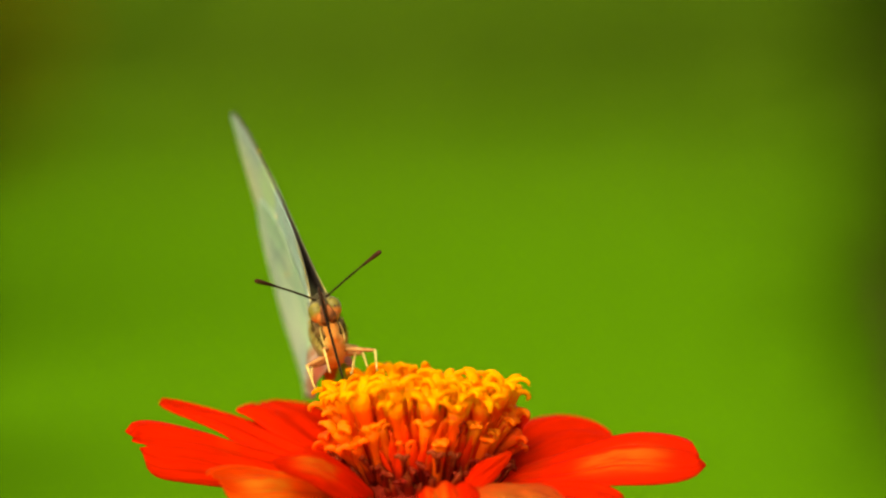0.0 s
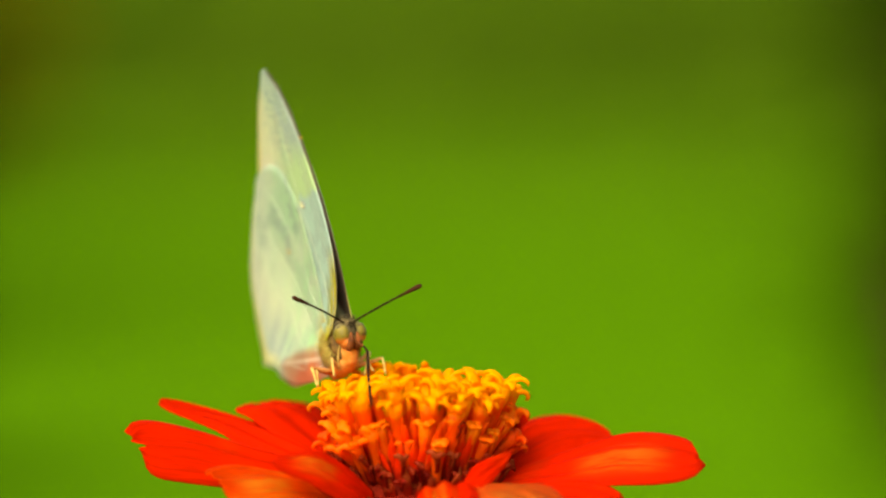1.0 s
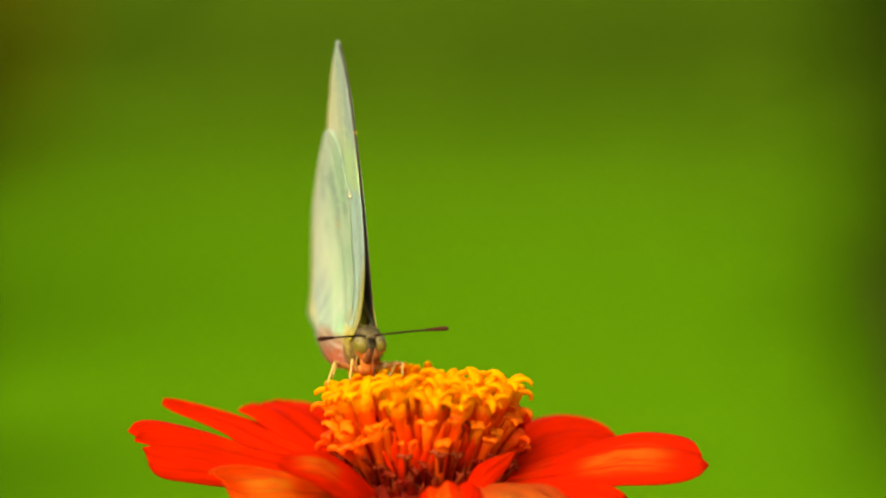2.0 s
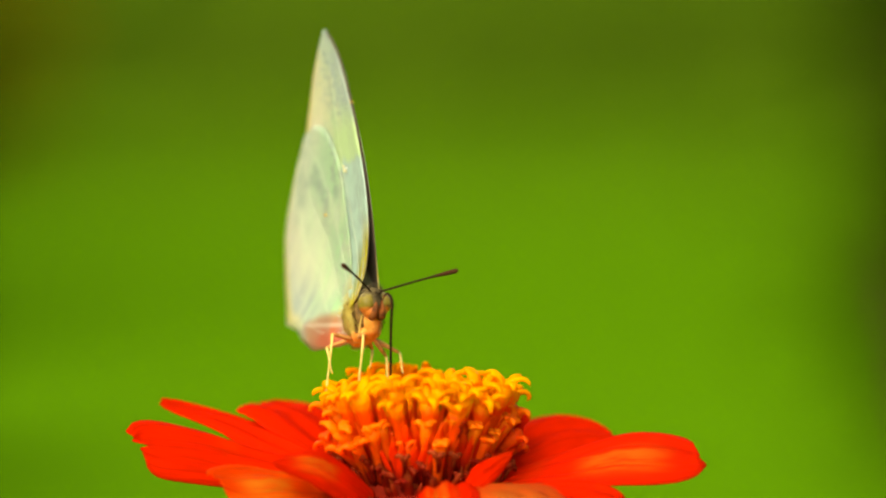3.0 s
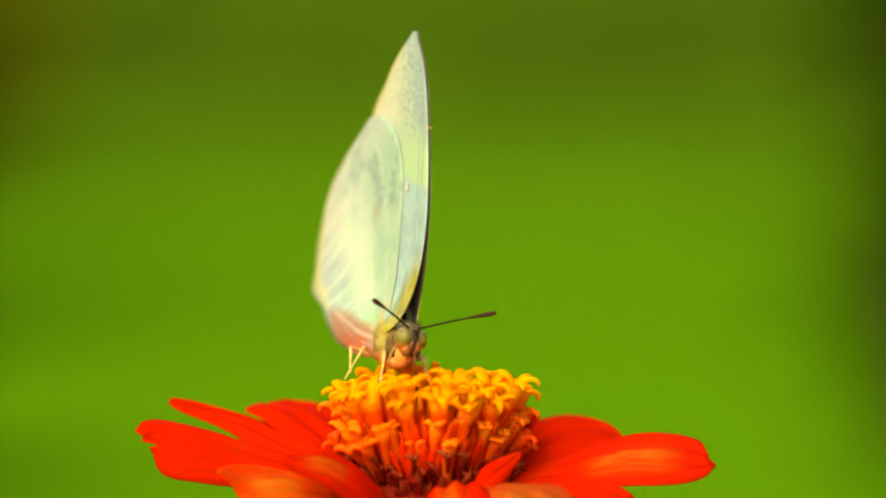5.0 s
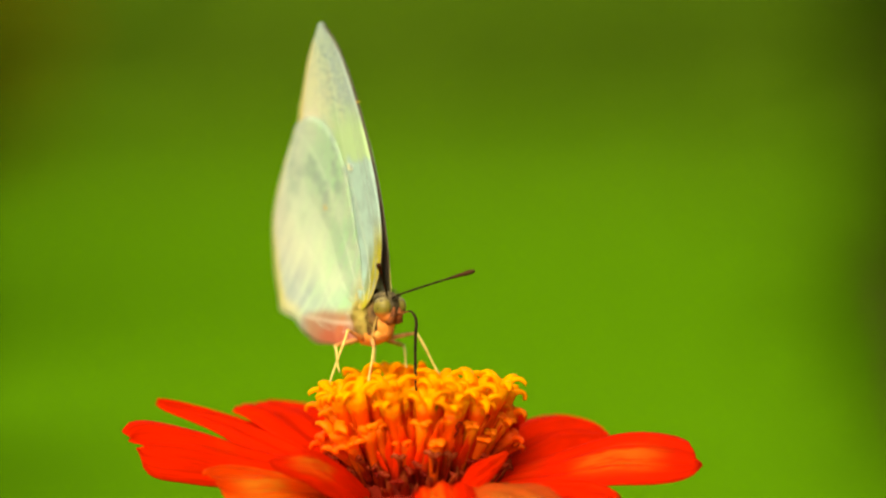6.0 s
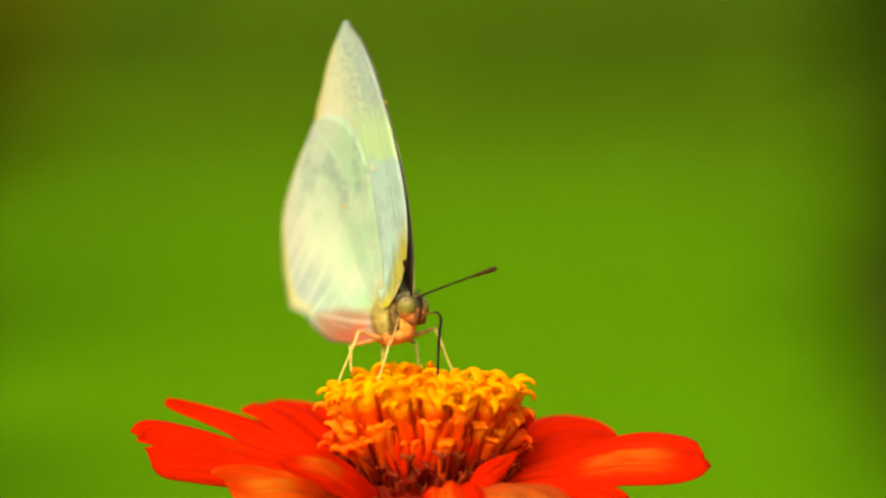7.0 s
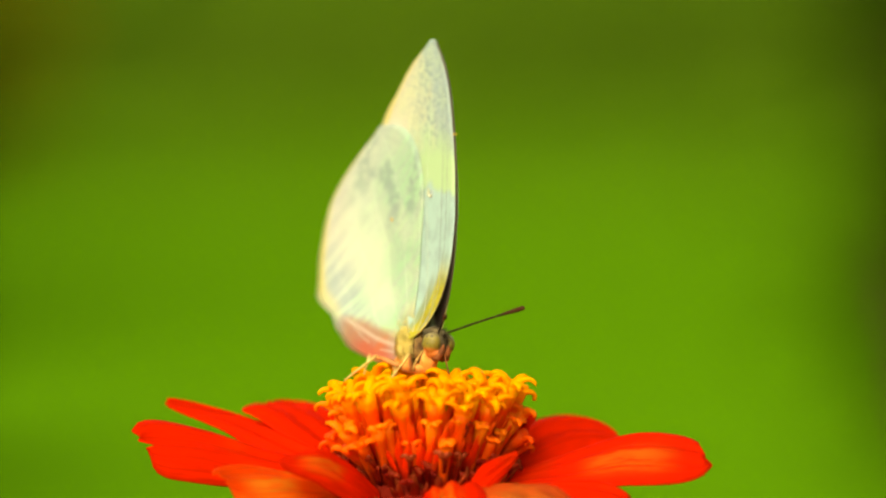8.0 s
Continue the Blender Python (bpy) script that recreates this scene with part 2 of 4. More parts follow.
def upper_material():
    n = Nodes("dark_wing_upperside", rough=0.8)
    p = n.coord()
    uv = n.axes(n.coord("UV"))
    f = n.noise(p, 300.0, 3.0)
    dark = n.mix(n.span(f, 0.3, 0.7), (0.035, 0.022, 0.014), (0.07, 0.045, 0.025))
    col = n.mix(n.span(uv[1], 0.35, 0.6), dark, (0.62, 0.66, 0.48))
    return n.colour(col).bump(f, 0.3, 0.0001).m


M_UPPER = upper_material()


def ground_material():
    n = Nodes("lawn", rough=0.9)
    p = n.coord()
    a, b, c = n.noise(p, 0.35, 3.0), n.noise(p, 4.0, 4.0), n.noise(p, 60.0, 3.0)
    col = n.mix(n.span(a, 0.35, 0.65), (0.070, 0.190, 0.0035), (0.078, 0.210, 0.004))
    col = n.mix(n.span(b, 0.4, 0.7, 0.0, 0.5), col, (0.058, 0.150, 0.002))
    col = n.mix(n.span(c, 0.45, 0.75, 0.0, 0.5), col, (0.050, 0.120, 0.003))
    # the background's gradual darkening with distance, put into the lawn's colour
    rough = n.span(n.math("ADD", n.axes(p)[1], n.math("MULTIPLY", a, 3.0)), 7.5, 13.5, 0.0, 0.85)
    col = n.mix(rough, col, (0.056, 0.122, 0.004))
    n.b.inputs["Specular IOR Level"].default_value = 0.0
    return n.colour(col).bump(c, 0.6, 0.02).m


M_GROUND = ground_material()
M_HEDGE = plain_material("hedge_leaf", (0.090, 0.170, 0.008), (0.108, 0.200, 0.010), 3.0, 0.7, 0.2, 0.002, 0.4, gloss=0.0)
# dark leaf colour of the shrubs added to darken the view's edges
M_EDGE_SHRUB = plain_material("shrub_leaf", (0.028, 0.060, 0.002), (0.040, 0.080, 0.003), 6.0, 0.8, 0.2, 0.002, gloss=0.0)
M_BROWN = plain_material("brown_leaf", (0.15, 0.125, 0.003), (0.19, 0.155, 0.005), 6.0, 0.8, 0.2, 0.002, 0.4, gloss=0.0)
M_TWIG = plain_material("brown_branch", (0.12, 0.08, 0.03), (0.17, 0.11, 0.04), 5.0, 0.8, 0.4, 0.004)


# ---- mesh helpers ----
def part(name, bm, material, parent=None, label=""):
    me = bpy.data.meshes.new(name)
    bm.normal_update()
    bm.to_mesh(me)
    bm.free()
    for m in material if isinstance(material, (list, tuple)) else [material]:
        me.materials.append(m)
    for f in me.polygons:
        f.use_smooth = True
    ob = new(name, me)
    ob.parent = parent
    return tagged(ob, label)


def share(ob, m, parent):
    """Another object on the same mesh."""
    o = new(ob.name.split(".")[0], ob.data)
    o.parent, o.matrix_basis = parent, m
    return o


def spline(pts, s):
    """A smooth curve through pts, at s from 0 to 1."""
    k = len(pts) - 1
    f = min(max(s, 0.0), 1.0) * k
    i = min(int(f), k - 1)
    f -= i
    p = [Vector(pts[min(max(j, 0), k)]) for j in (i - 1, i, i + 1, i + 2)]
    return 0.5 * (2 * p[1] + (p[2] - p[0]) * f + (2 * p[0] - 5 * p[1] + 4 * p[2] - p[3]) * f * f + (3 * p[1] - p[0] - 3 * p[2] + p[3]) * f ** 3)


def tube(bm, pts, radii, seg=8, caps=True, slot=0):
    """A round tube along pts."""
    rings = []
    n = len(pts)
    pts = [Vector(p) for p in pts]
    side = None
    for i, p in enumerate(pts):
        d = (pts[min(i + 1, n - 1)] - pts[max(i - 1, 0)]).normalized()
        if side is None:
            side = d.orthogonal().normalized()
        side = (side - d * side.dot(d)).normalized()
        up = d.cross(side)
        r = radii[i] if hasattr(radii, "__len__") else radii
        rings.append([bm.verts.new(p + r * (math.cos(a) * side + math.sin(a) * up)) for a in (2 * math.pi * k / seg for k in range(seg))])
    for a, b in zip(rings, rings[1:]):
        for k in range(seg):
            f = bm.faces.new((a[k], a[(k + 1) % seg], b[(k + 1) % seg], b[k]))
            f.material_index = slot
    if caps:
        bm.faces.new(rings[0][::-1]).material_index = slot
        bm.faces.new(rings[-1]).material_index = slot


def blob(bm, centre, radii, rough=0.0, turn=0.0, u=16, v=10, scale=1.0):
    """An egg shape with an uneven surface; turn: degrees about x."""
    made = bmesh.ops.create_uvsphere(bm, u_segments=u, v_segments=v, radius=1.0)["verts"]
    m = Matrix.Translation(centre) @ Matrix.Rotation(radians(turn), 4, "X") @ Matrix.Diagonal((*radii, 1))
    for w in made:
        w.co = w.co * (1 + rough * noise.noise(w.co * 3.1 * scale + Vector(centre) * 700))
        w.co = m @ w.co
    return made


def sheet(grid_out, grid_in, uvs):
    """A thin solid: outer face (slot 0), inner face (slot 1), and the rim between; grids of points alike in size."""
    bm = bmesh.new()
    lay = bm.loops.layers.uv.new("uv")
    nv, nu = len(grid_out), len(grid_out[0])
    va = [[bm.verts.new(p) for p in row] for row in grid_out]
    vb = [[bm.verts.new(p) for p in row] for row in grid_in]

    def quad(vs, idx, slot):
        if len({v for v in vs}) < 3:
            return
        f = bm.faces.new(vs)
        f.material_index = slot
        for lo, (i, j) in zip(f.loops, idx):
            lo[lay].uv = uvs[i][j]

    for i in range(nv - 1):
        for j in range(nu - 1):
            ids = [(i, j), (i, j + 1), (i + 1, j + 1), (i + 1, j)]
            quad([va[a][b] for a, b in ids], ids, 0)
            quad([vb[a][b] for a, b in ids[::-1]], ids[::-1], 1)
    edge = [(0, j) for j in range(nu)] + [(i, nu - 1) for i in range(1, nv)] + [(nv - 1, j) for j in range(nu - 2, -1, -1)] + [(i, 0) for i in range(nv - 2, 0, -1)]
    for a, b in zip(edge, edge[1:] + edge[:1]):
        quad([va[b[0]][b[1]], va[a[0]][a[1]], vb[a[0]][a[1]], vb[b[0]][b[1]]], [b, a, a, b], 0)
    return bm


# ---- ground and distance ----
def ground():
    bm = bmesh.new()
    n, size = 40, 60.0
    vs = []
    for i in range(n + 1):
        for j in range(n + 1):
            x, y = (i / n - 0.5) * 2, (j / n - 0.5) * 2
            x, y = size * x * abs(x), size * y * abs(y)
            r = math.hypot(x, y)
            vs.append(bm.verts.new((x, y, 0.05 * noise.noise((x * 0.4, y * 0.4, 0)) * min(r / 2, 1))))
    for i in range(n):
        for j in range(n):
            a = i * (n + 1) + j
            bm.faces.new((vs[a], vs[a + n + 1], vs[a + n + 2], vs[a + 1]))
    return tagged(part("ground", bm, M_GROUND), "bright green lawn, far out of focus", "lawn", kind="structure")


def leaf_cluster(bm, centre, radii, count, size, rng):
    for _ in range(count):
        d = Vector((rng.gauss(0, 1), rng.gauss(0, 1), rng.gauss(0, 1))).normalized() * rng.uniform(0.75, 1.05)
        p = Vector((centre[0] + d.x * radii[0], centre[1] + d.y * radii[1], max(0.02, centre[2] + d.z * radii[2])))
        m = Matrix.Translation(p) @ Euler((rng.uniform(-1, 1), rng.uniform(-1, 1), rng.uniform(0, 6.28))).to_matrix().to_4x4()
        s = size * rng.uniform(0.7, 1.3)
        vs = [bm.verts.new(m @ Vector(c)) for c in ((-s, 0, 0), (0, -s * 0.4, s * 0.12), (s, 0, 0), (0, s * 0.4, s * 0.12))]
        bm.faces.new(vs[:3])
        bm.faces.new((vs[0], vs[2], vs[3]))


def hedge():
    """A long leafy bank: a bulging body, with leaves all over its face."""
    rng = random.Random(5)
    bm = bmesh.new()
    nx, nz, x0, x1 = 110, 18, -9.0, 9.0
    grid = []
    for i in range(nx + 1):
        col = []
        for k in range(nz + 1):
            a = k / nz * 2.2
            x = x0 + (x1 - x0) * i / nx
            b = noise.noise((x * 0.9, a * 1.6, 3.0)) * 0.10 + noise.noise((x * 3.1, a * 4.0, 7.0)) * 0.10
            p = Vector((x, 13.6 + (1 - math.sin(min(a + 1.15, 2.6))) * 0.9 - b, -0.05 + 1.0 * a + 0.1 * b))
            col.append(bm.verts.new(p))
        grid.append(col)
    for i in range(nx):
        for k in range(nz):
            bm.faces.new((grid[i][k], grid[i + 1][k], grid[i + 1][k + 1], grid[i][k + 1]))
    places = [v.co.copy() for v in bm.verts]
    for p in places:
        for _ in range(5):
            c = p + Vector((rng.uniform(-0.09, 0.09), rng.uniform(-0.08, 0.02), rng.uniform(-0.07, 0.07)))
            c.z = max(c.z, 0.02)
            m = Matrix.Translation(c) @ Euler((rng.uniform(0.3, 1.6), rng.uniform(-0.8, 0.8), rng.uniform(-0.9, 0.9))).to_matrix().to_4x4()
            t = rng.uniform(0.05, 0.09)
            vs = [bm.verts.new(m @ Vector(q)) for q in ((-t, 0, 0), (0, -t * 0.45, t * 0.1), (t, 0, 0), (0, t * 0.45, t * 0.1))]
            bm.faces.new(vs[:3])
            bm.faces.new((vs[0], vs[2], vs[3]))
    return tagged(part("backdrop_hedge", bm, M_HEDGE), "green leafy hedge behind the lawn, out of focus", "hedge", kind="structure")


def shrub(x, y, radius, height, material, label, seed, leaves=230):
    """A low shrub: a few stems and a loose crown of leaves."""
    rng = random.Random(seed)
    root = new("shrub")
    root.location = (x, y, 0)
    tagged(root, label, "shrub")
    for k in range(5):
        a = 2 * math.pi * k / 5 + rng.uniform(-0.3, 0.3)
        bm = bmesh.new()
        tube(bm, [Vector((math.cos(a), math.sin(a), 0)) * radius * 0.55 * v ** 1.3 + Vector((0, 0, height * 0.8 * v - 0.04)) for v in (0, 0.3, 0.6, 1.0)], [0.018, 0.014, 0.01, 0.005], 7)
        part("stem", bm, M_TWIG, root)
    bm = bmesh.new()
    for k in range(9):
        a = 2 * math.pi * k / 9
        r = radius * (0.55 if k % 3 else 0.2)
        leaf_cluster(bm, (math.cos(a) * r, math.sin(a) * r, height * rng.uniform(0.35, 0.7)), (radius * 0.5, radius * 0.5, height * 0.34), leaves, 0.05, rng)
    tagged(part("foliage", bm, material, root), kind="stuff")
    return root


# ---- flower ----
def petal_mesh(path, width, bank, cup, notch, skew, seed, claw, full):
    """A ray petal along a path (mm from the head's base). bank: degrees by which its far side is raised, at the base and at the tip;
    cup: rise of its edges; notch: depth of the cut in its end; skew: how much further its far half reaches; full: where it is widest, 0 to 1."""
    rng = random.Random(seed)
    nv, nu = 26, 17
    ph = rng.uniform(0, 6.28)
    top, low, uvs = [], [], []
    for i in range(nv):
        v = i / (nv - 1)
        c = spline(path, v)
        along = (spline(path, min(1, v + 0.02)) - spline(path, max(0, v - 0.02))).normalized()
        side = along.cross(Vector((0, 0, 1))).normalized()
        if side.y < 0 or (abs(side.y) < 0.2 and side.x < 0):
            side = -side
        lean = Matrix.Rotation(radians(bank[0] + (bank[1] - bank[0]) * v), 3, along if side.cross(along).z < 0 else -along)
        side = lean @ side
        up = side.cross(along) if side.cross(along).z > 0 else along.cross(side)
        w = width * (claw + (1 - claw) * math.sin(min(1.0, v / full) * math.pi / 2))
        if v > full:
            w *= max(0.0, 1 - ((v - full) / (1.012 - full)) ** 2.3) ** (0.5 if full > 0.45 else 0.8)
        ra, rb, ru = [], [], []
        for j in range(nu):
            u = 2 * j / (nu - 1) - 1
            end = v ** 5
            back = notch * end * (math.exp(-((u + 0.1) / 0.2) ** 2) + 0.35 * math.exp(-((u - 0.55) / 0.13) ** 2)) - skew * end * u
            h = cup * u * u * min(1, v * 2.2) * min(1.0, w / width) ** 1.5 + 0.35 * math.sin(v * 7 + ph + u) * u * v
            h += 0.40 * (math.cos(u * 9.5) - 1) * min(1, v * 4) * (1 - 0.4 * v) * w / width
            near = 1 - 0.2 * min(1.0, max(0.0, skew)) if u < 0 else 1.0
            p = c + side * (u * w / 2 * near) + up * h - along * back
            p += up * 0.35 * noise.noise(Vector((v * 3.0, u * 1.3, seed * 1.7)))
            ra.append(p * MM)
            rb.append((p - up * 0.38 * (1 - 0.65 * v)) * MM)
            ru.append((v, (u + 1) / 2))
        top.append(ra), low.append(rb), uvs.append(ru)
    return sheet(top, low, uvs)


# each petal, round the head from its left side by the back: path, width, bank, cup, notch, skew, claw, widest, worn
PETALS = [
    ([(-7, -1, 0.0), (-16, -2, 2.1), (-25, -3, 4.2), (-32.8, -4, 5.0)], 10.6, (14, 44), -0.9, 1.5, 1.1, 0.3, 0.8, 0),
    ([(-7, 3, 0.2), (-14, 5.5, 3.4), (-21.5, 8, 6.4), (-30.8, 10, 8.3)], 7.6, (8, 10), -1.0, 0.3, 0.0, 0.3, 0.42, 0),
    ([(-5, 6, 0.3), (-10, 10, 3.7), (-15, 14, 6.9), (-19, 17, 7.6)], 14.0, (2, -2), -0.4, 0.0, 0.0, 0.35, 0.8, 0),
    ([(-0.8, 8, 0.3), (-1.4, 15, 2.2), (-1.8, 22, 3.2), (-2.4, 29, 2.6)], 13.0, (0, 0), 0.8, 1.4, 0.0, 0.34, 0.6, 0),
    ([(5.4, 5, 0.5), (8.6, 6.4, 3.6), (9.7, 7.2, 5.8), (9.9, 7.6, 8.0)], 7.4, (0, -8), 0.8, 0.6, 0.0, 0.5, 0.6, 0),
    ([(7.6, 4, 0.4), (13, 6.8, 3.0), (18.2, 9.4, 4.3), (23.0, 11.2, 3.7)], 14.6, (16, 28), -0.9, 0.6, 0.0, 0.3, 0.64, 0),
    ([(7, 0, -0.2), (15, -2, 2.2), (23.5, -4, 4.6), (32.0, -5, 3.6)], 11.4, (10, 32), -0.8, 0.3, -0.8, 0.24, 0.62, 2),
    ([(7, -5, -0.2), (13, -9, 0.8), (18, -12, 0.9), (22.2, -14.2, -0.2)], 9.4, (8, 12), -0.6, 0.6, 0.0, 0.34, 0.66, 0),
    ([(4.6, -8, 0.0), (8.0, -13, 1.7), (11.6, -18, 2.0), (15, -22, 0.0)], 10.0, (0, 4), -1.4, 1.0, 0.0, 0.3, 0.6, 3),
    ([(1.6, -8.4, -0.4), (2.6, -13, 1.8), (3.1, -18, 1.5), (3.3, -24, -1.8)], 7.0, (0, 14), -0.8, 1.2, 0.0, 0.5, 0.6, 2),
    ([(2.4, -9.4, -1.6), (4.6, -12.0, 1.1), (7.0, -12.4, 3.2), (10.3, -11.4, 5.0)], 4.2, (36, 50), -1.0, 0.1, 0.0, 0.8, 0.1, 0),
    ([(-2.0, -8.6, -1.2), (-3.0, -13.4, -0.2), (-4.0, -19, -1.2), (-4.6, -24, -4.0)], 8.6, (0, 0), -0.8, 1.0, 0.0, 0.4, 0.6, 1),
    ([(-5.4, -8.6, -0.8), (-7.8, -11.6, 2.4), (-11.6, -13.6, 4.7), (-16.6, -14.2, 4.4)], 5.6, (56, 30), -1.7, 0.3, 0.0, 0.6, 0.4, 2),
    ([(-7, -4, 0.0), (-13, -8, 1.2), (-18, -10.6, 1.9), (-23.0, -12.8, 2.1)], 12.0, (14, 24), -1.4, 0.4, 0.6, 0.34, 0.6, 1),
]


def floret_mesh(height, lean, lobes, spread, rng, bud=False, wide=0.62, slim=1.0):
    """A disc floret from the origin up: a slim tube that leans outwards (+x), with curled lobes round its mouth."""
    bm = bmesh.new()
    n = 7
    kink = rng.uniform(-0.45, 0.45)
    pts, rad = [], []
    for i in range(n):
        v = i / (n - 1)
        pts.append(Vector((lean * v * v, kink * math.sin(v * 3), height * v)) * MM)
        rad.append((0.48 + 0.22 * v + 0.05 * math.sin(v * 9) + (wide - 0.22) * max(0, v - 0.5) * 1.5) * slim * MM)
    if bud:
        rad[-1] *= 0.5
        pts.append(pts[-1] + Vector((0.1, 0, 0.45)) * MM)
        rad.append(0.15 * MM)
    tube(bm, pts, rad, 8)
    mouth, r0 = pts[-1], rad[-1]
    if not bud:
        start = rng.uniform(0, 6.28)
        for k in range(lobes):
            a = start + 2 * math.pi * (k + rng.uniform(-0.28, 0.28)) / lobes
            out = Vector((math.cos(a), math.sin(a), 0))
            side = Vector((-math.sin(a), math.cos(a), 0))
            curl = spread * rng.uniform(0.65, 1.25)
            steps = 6
            pos, ang = mouth + out * r0 * 0.55 - Vector((0, 0, 0.35 * MM)), radians(rng.uniform(50, 88))
            turn = radians(rng.uniform(105, 200) / steps)
            fat = rng.uniform(0.46, 0.70) * slim
            rows = []
            for s in range(steps + 1):
                v = s / steps
                w = fat * MM * (0.75 + 0.4 * math.sin(math.pi * min(1.0, v * 1.1))) * (1 - 0.5 * v ** 4)
                th = 0.36 * MM * (1 - 0.3 * v * v)
                nrm = (-math.sin(ang)) * out + math.cos(ang) * Vector((0, 0, 1))
                rows.append([pos + side * w * math.cos(g) + nrm * th * math.sin(g) for g in (2 * math.pi * q / 7 for q in range(7))])
                pos = pos + (math.cos(ang) * out + math.sin(ang) * Vector((0, 0, 1))) * (curl / steps * MM)
                ang -= turn * (0.6 + 0.8 * v)
            vs = [[bm.verts.new(p) for p in r] for r in rows]
            for ra, rb in zip(vs, vs[1:]):
                for j in range(7):
                    bm.faces.new((ra[j], ra[(j + 1) % 7], rb[(j + 1) % 7], rb[j]))
            tip = bm.verts.new(pos)
            for j in range(7):
                bm.faces.new((vs[-1][j], vs[-1][(j + 1) % 7], tip))
    return bm


def scale_mesh(height, width, lean):
    """A chaff scale: a narrow pointed trough."""
    top, low, uvs = [], [], []
    for i in range(5):
        v = i / 4
        w = width * (1 - v ** 3) + 0.05
        row = [Vector((lean * v * v + 0.25 * (1 - u * u), u * w / 2, height * v)) * MM for u in (-1, 0, 1)]
        top.append(row)
        low.append([p - Vector((0.12 * MM, 0, 0)) for p in row])
        uvs.append([(v, 0), (v, 0.5), (v, 1)])
    return sheet(top, low, uvs)


def leaf_mesh(length, width):
    top, low, uvs = [], [], []
    for i in range(12):
        v = i / 11
        w = width * math.sin(math.pi * min(1, 0.08 + v * 0.92)) ** 0.7
        row = [Vector((length * v, u * w / 2, 8 * math.sin(v * 2.2) - 10 * v * v + 3 * abs(u))) * MM for u in (-1, -0.5, 0, 0.5, 1)]
        top.append(row)
        low.append([p - Vector((0, 0, 0.5 * MM)) for p in row])
        uvs.append([(v, 0.25 * k) for k in range(5)])
    return sheet(top, low, uvs)


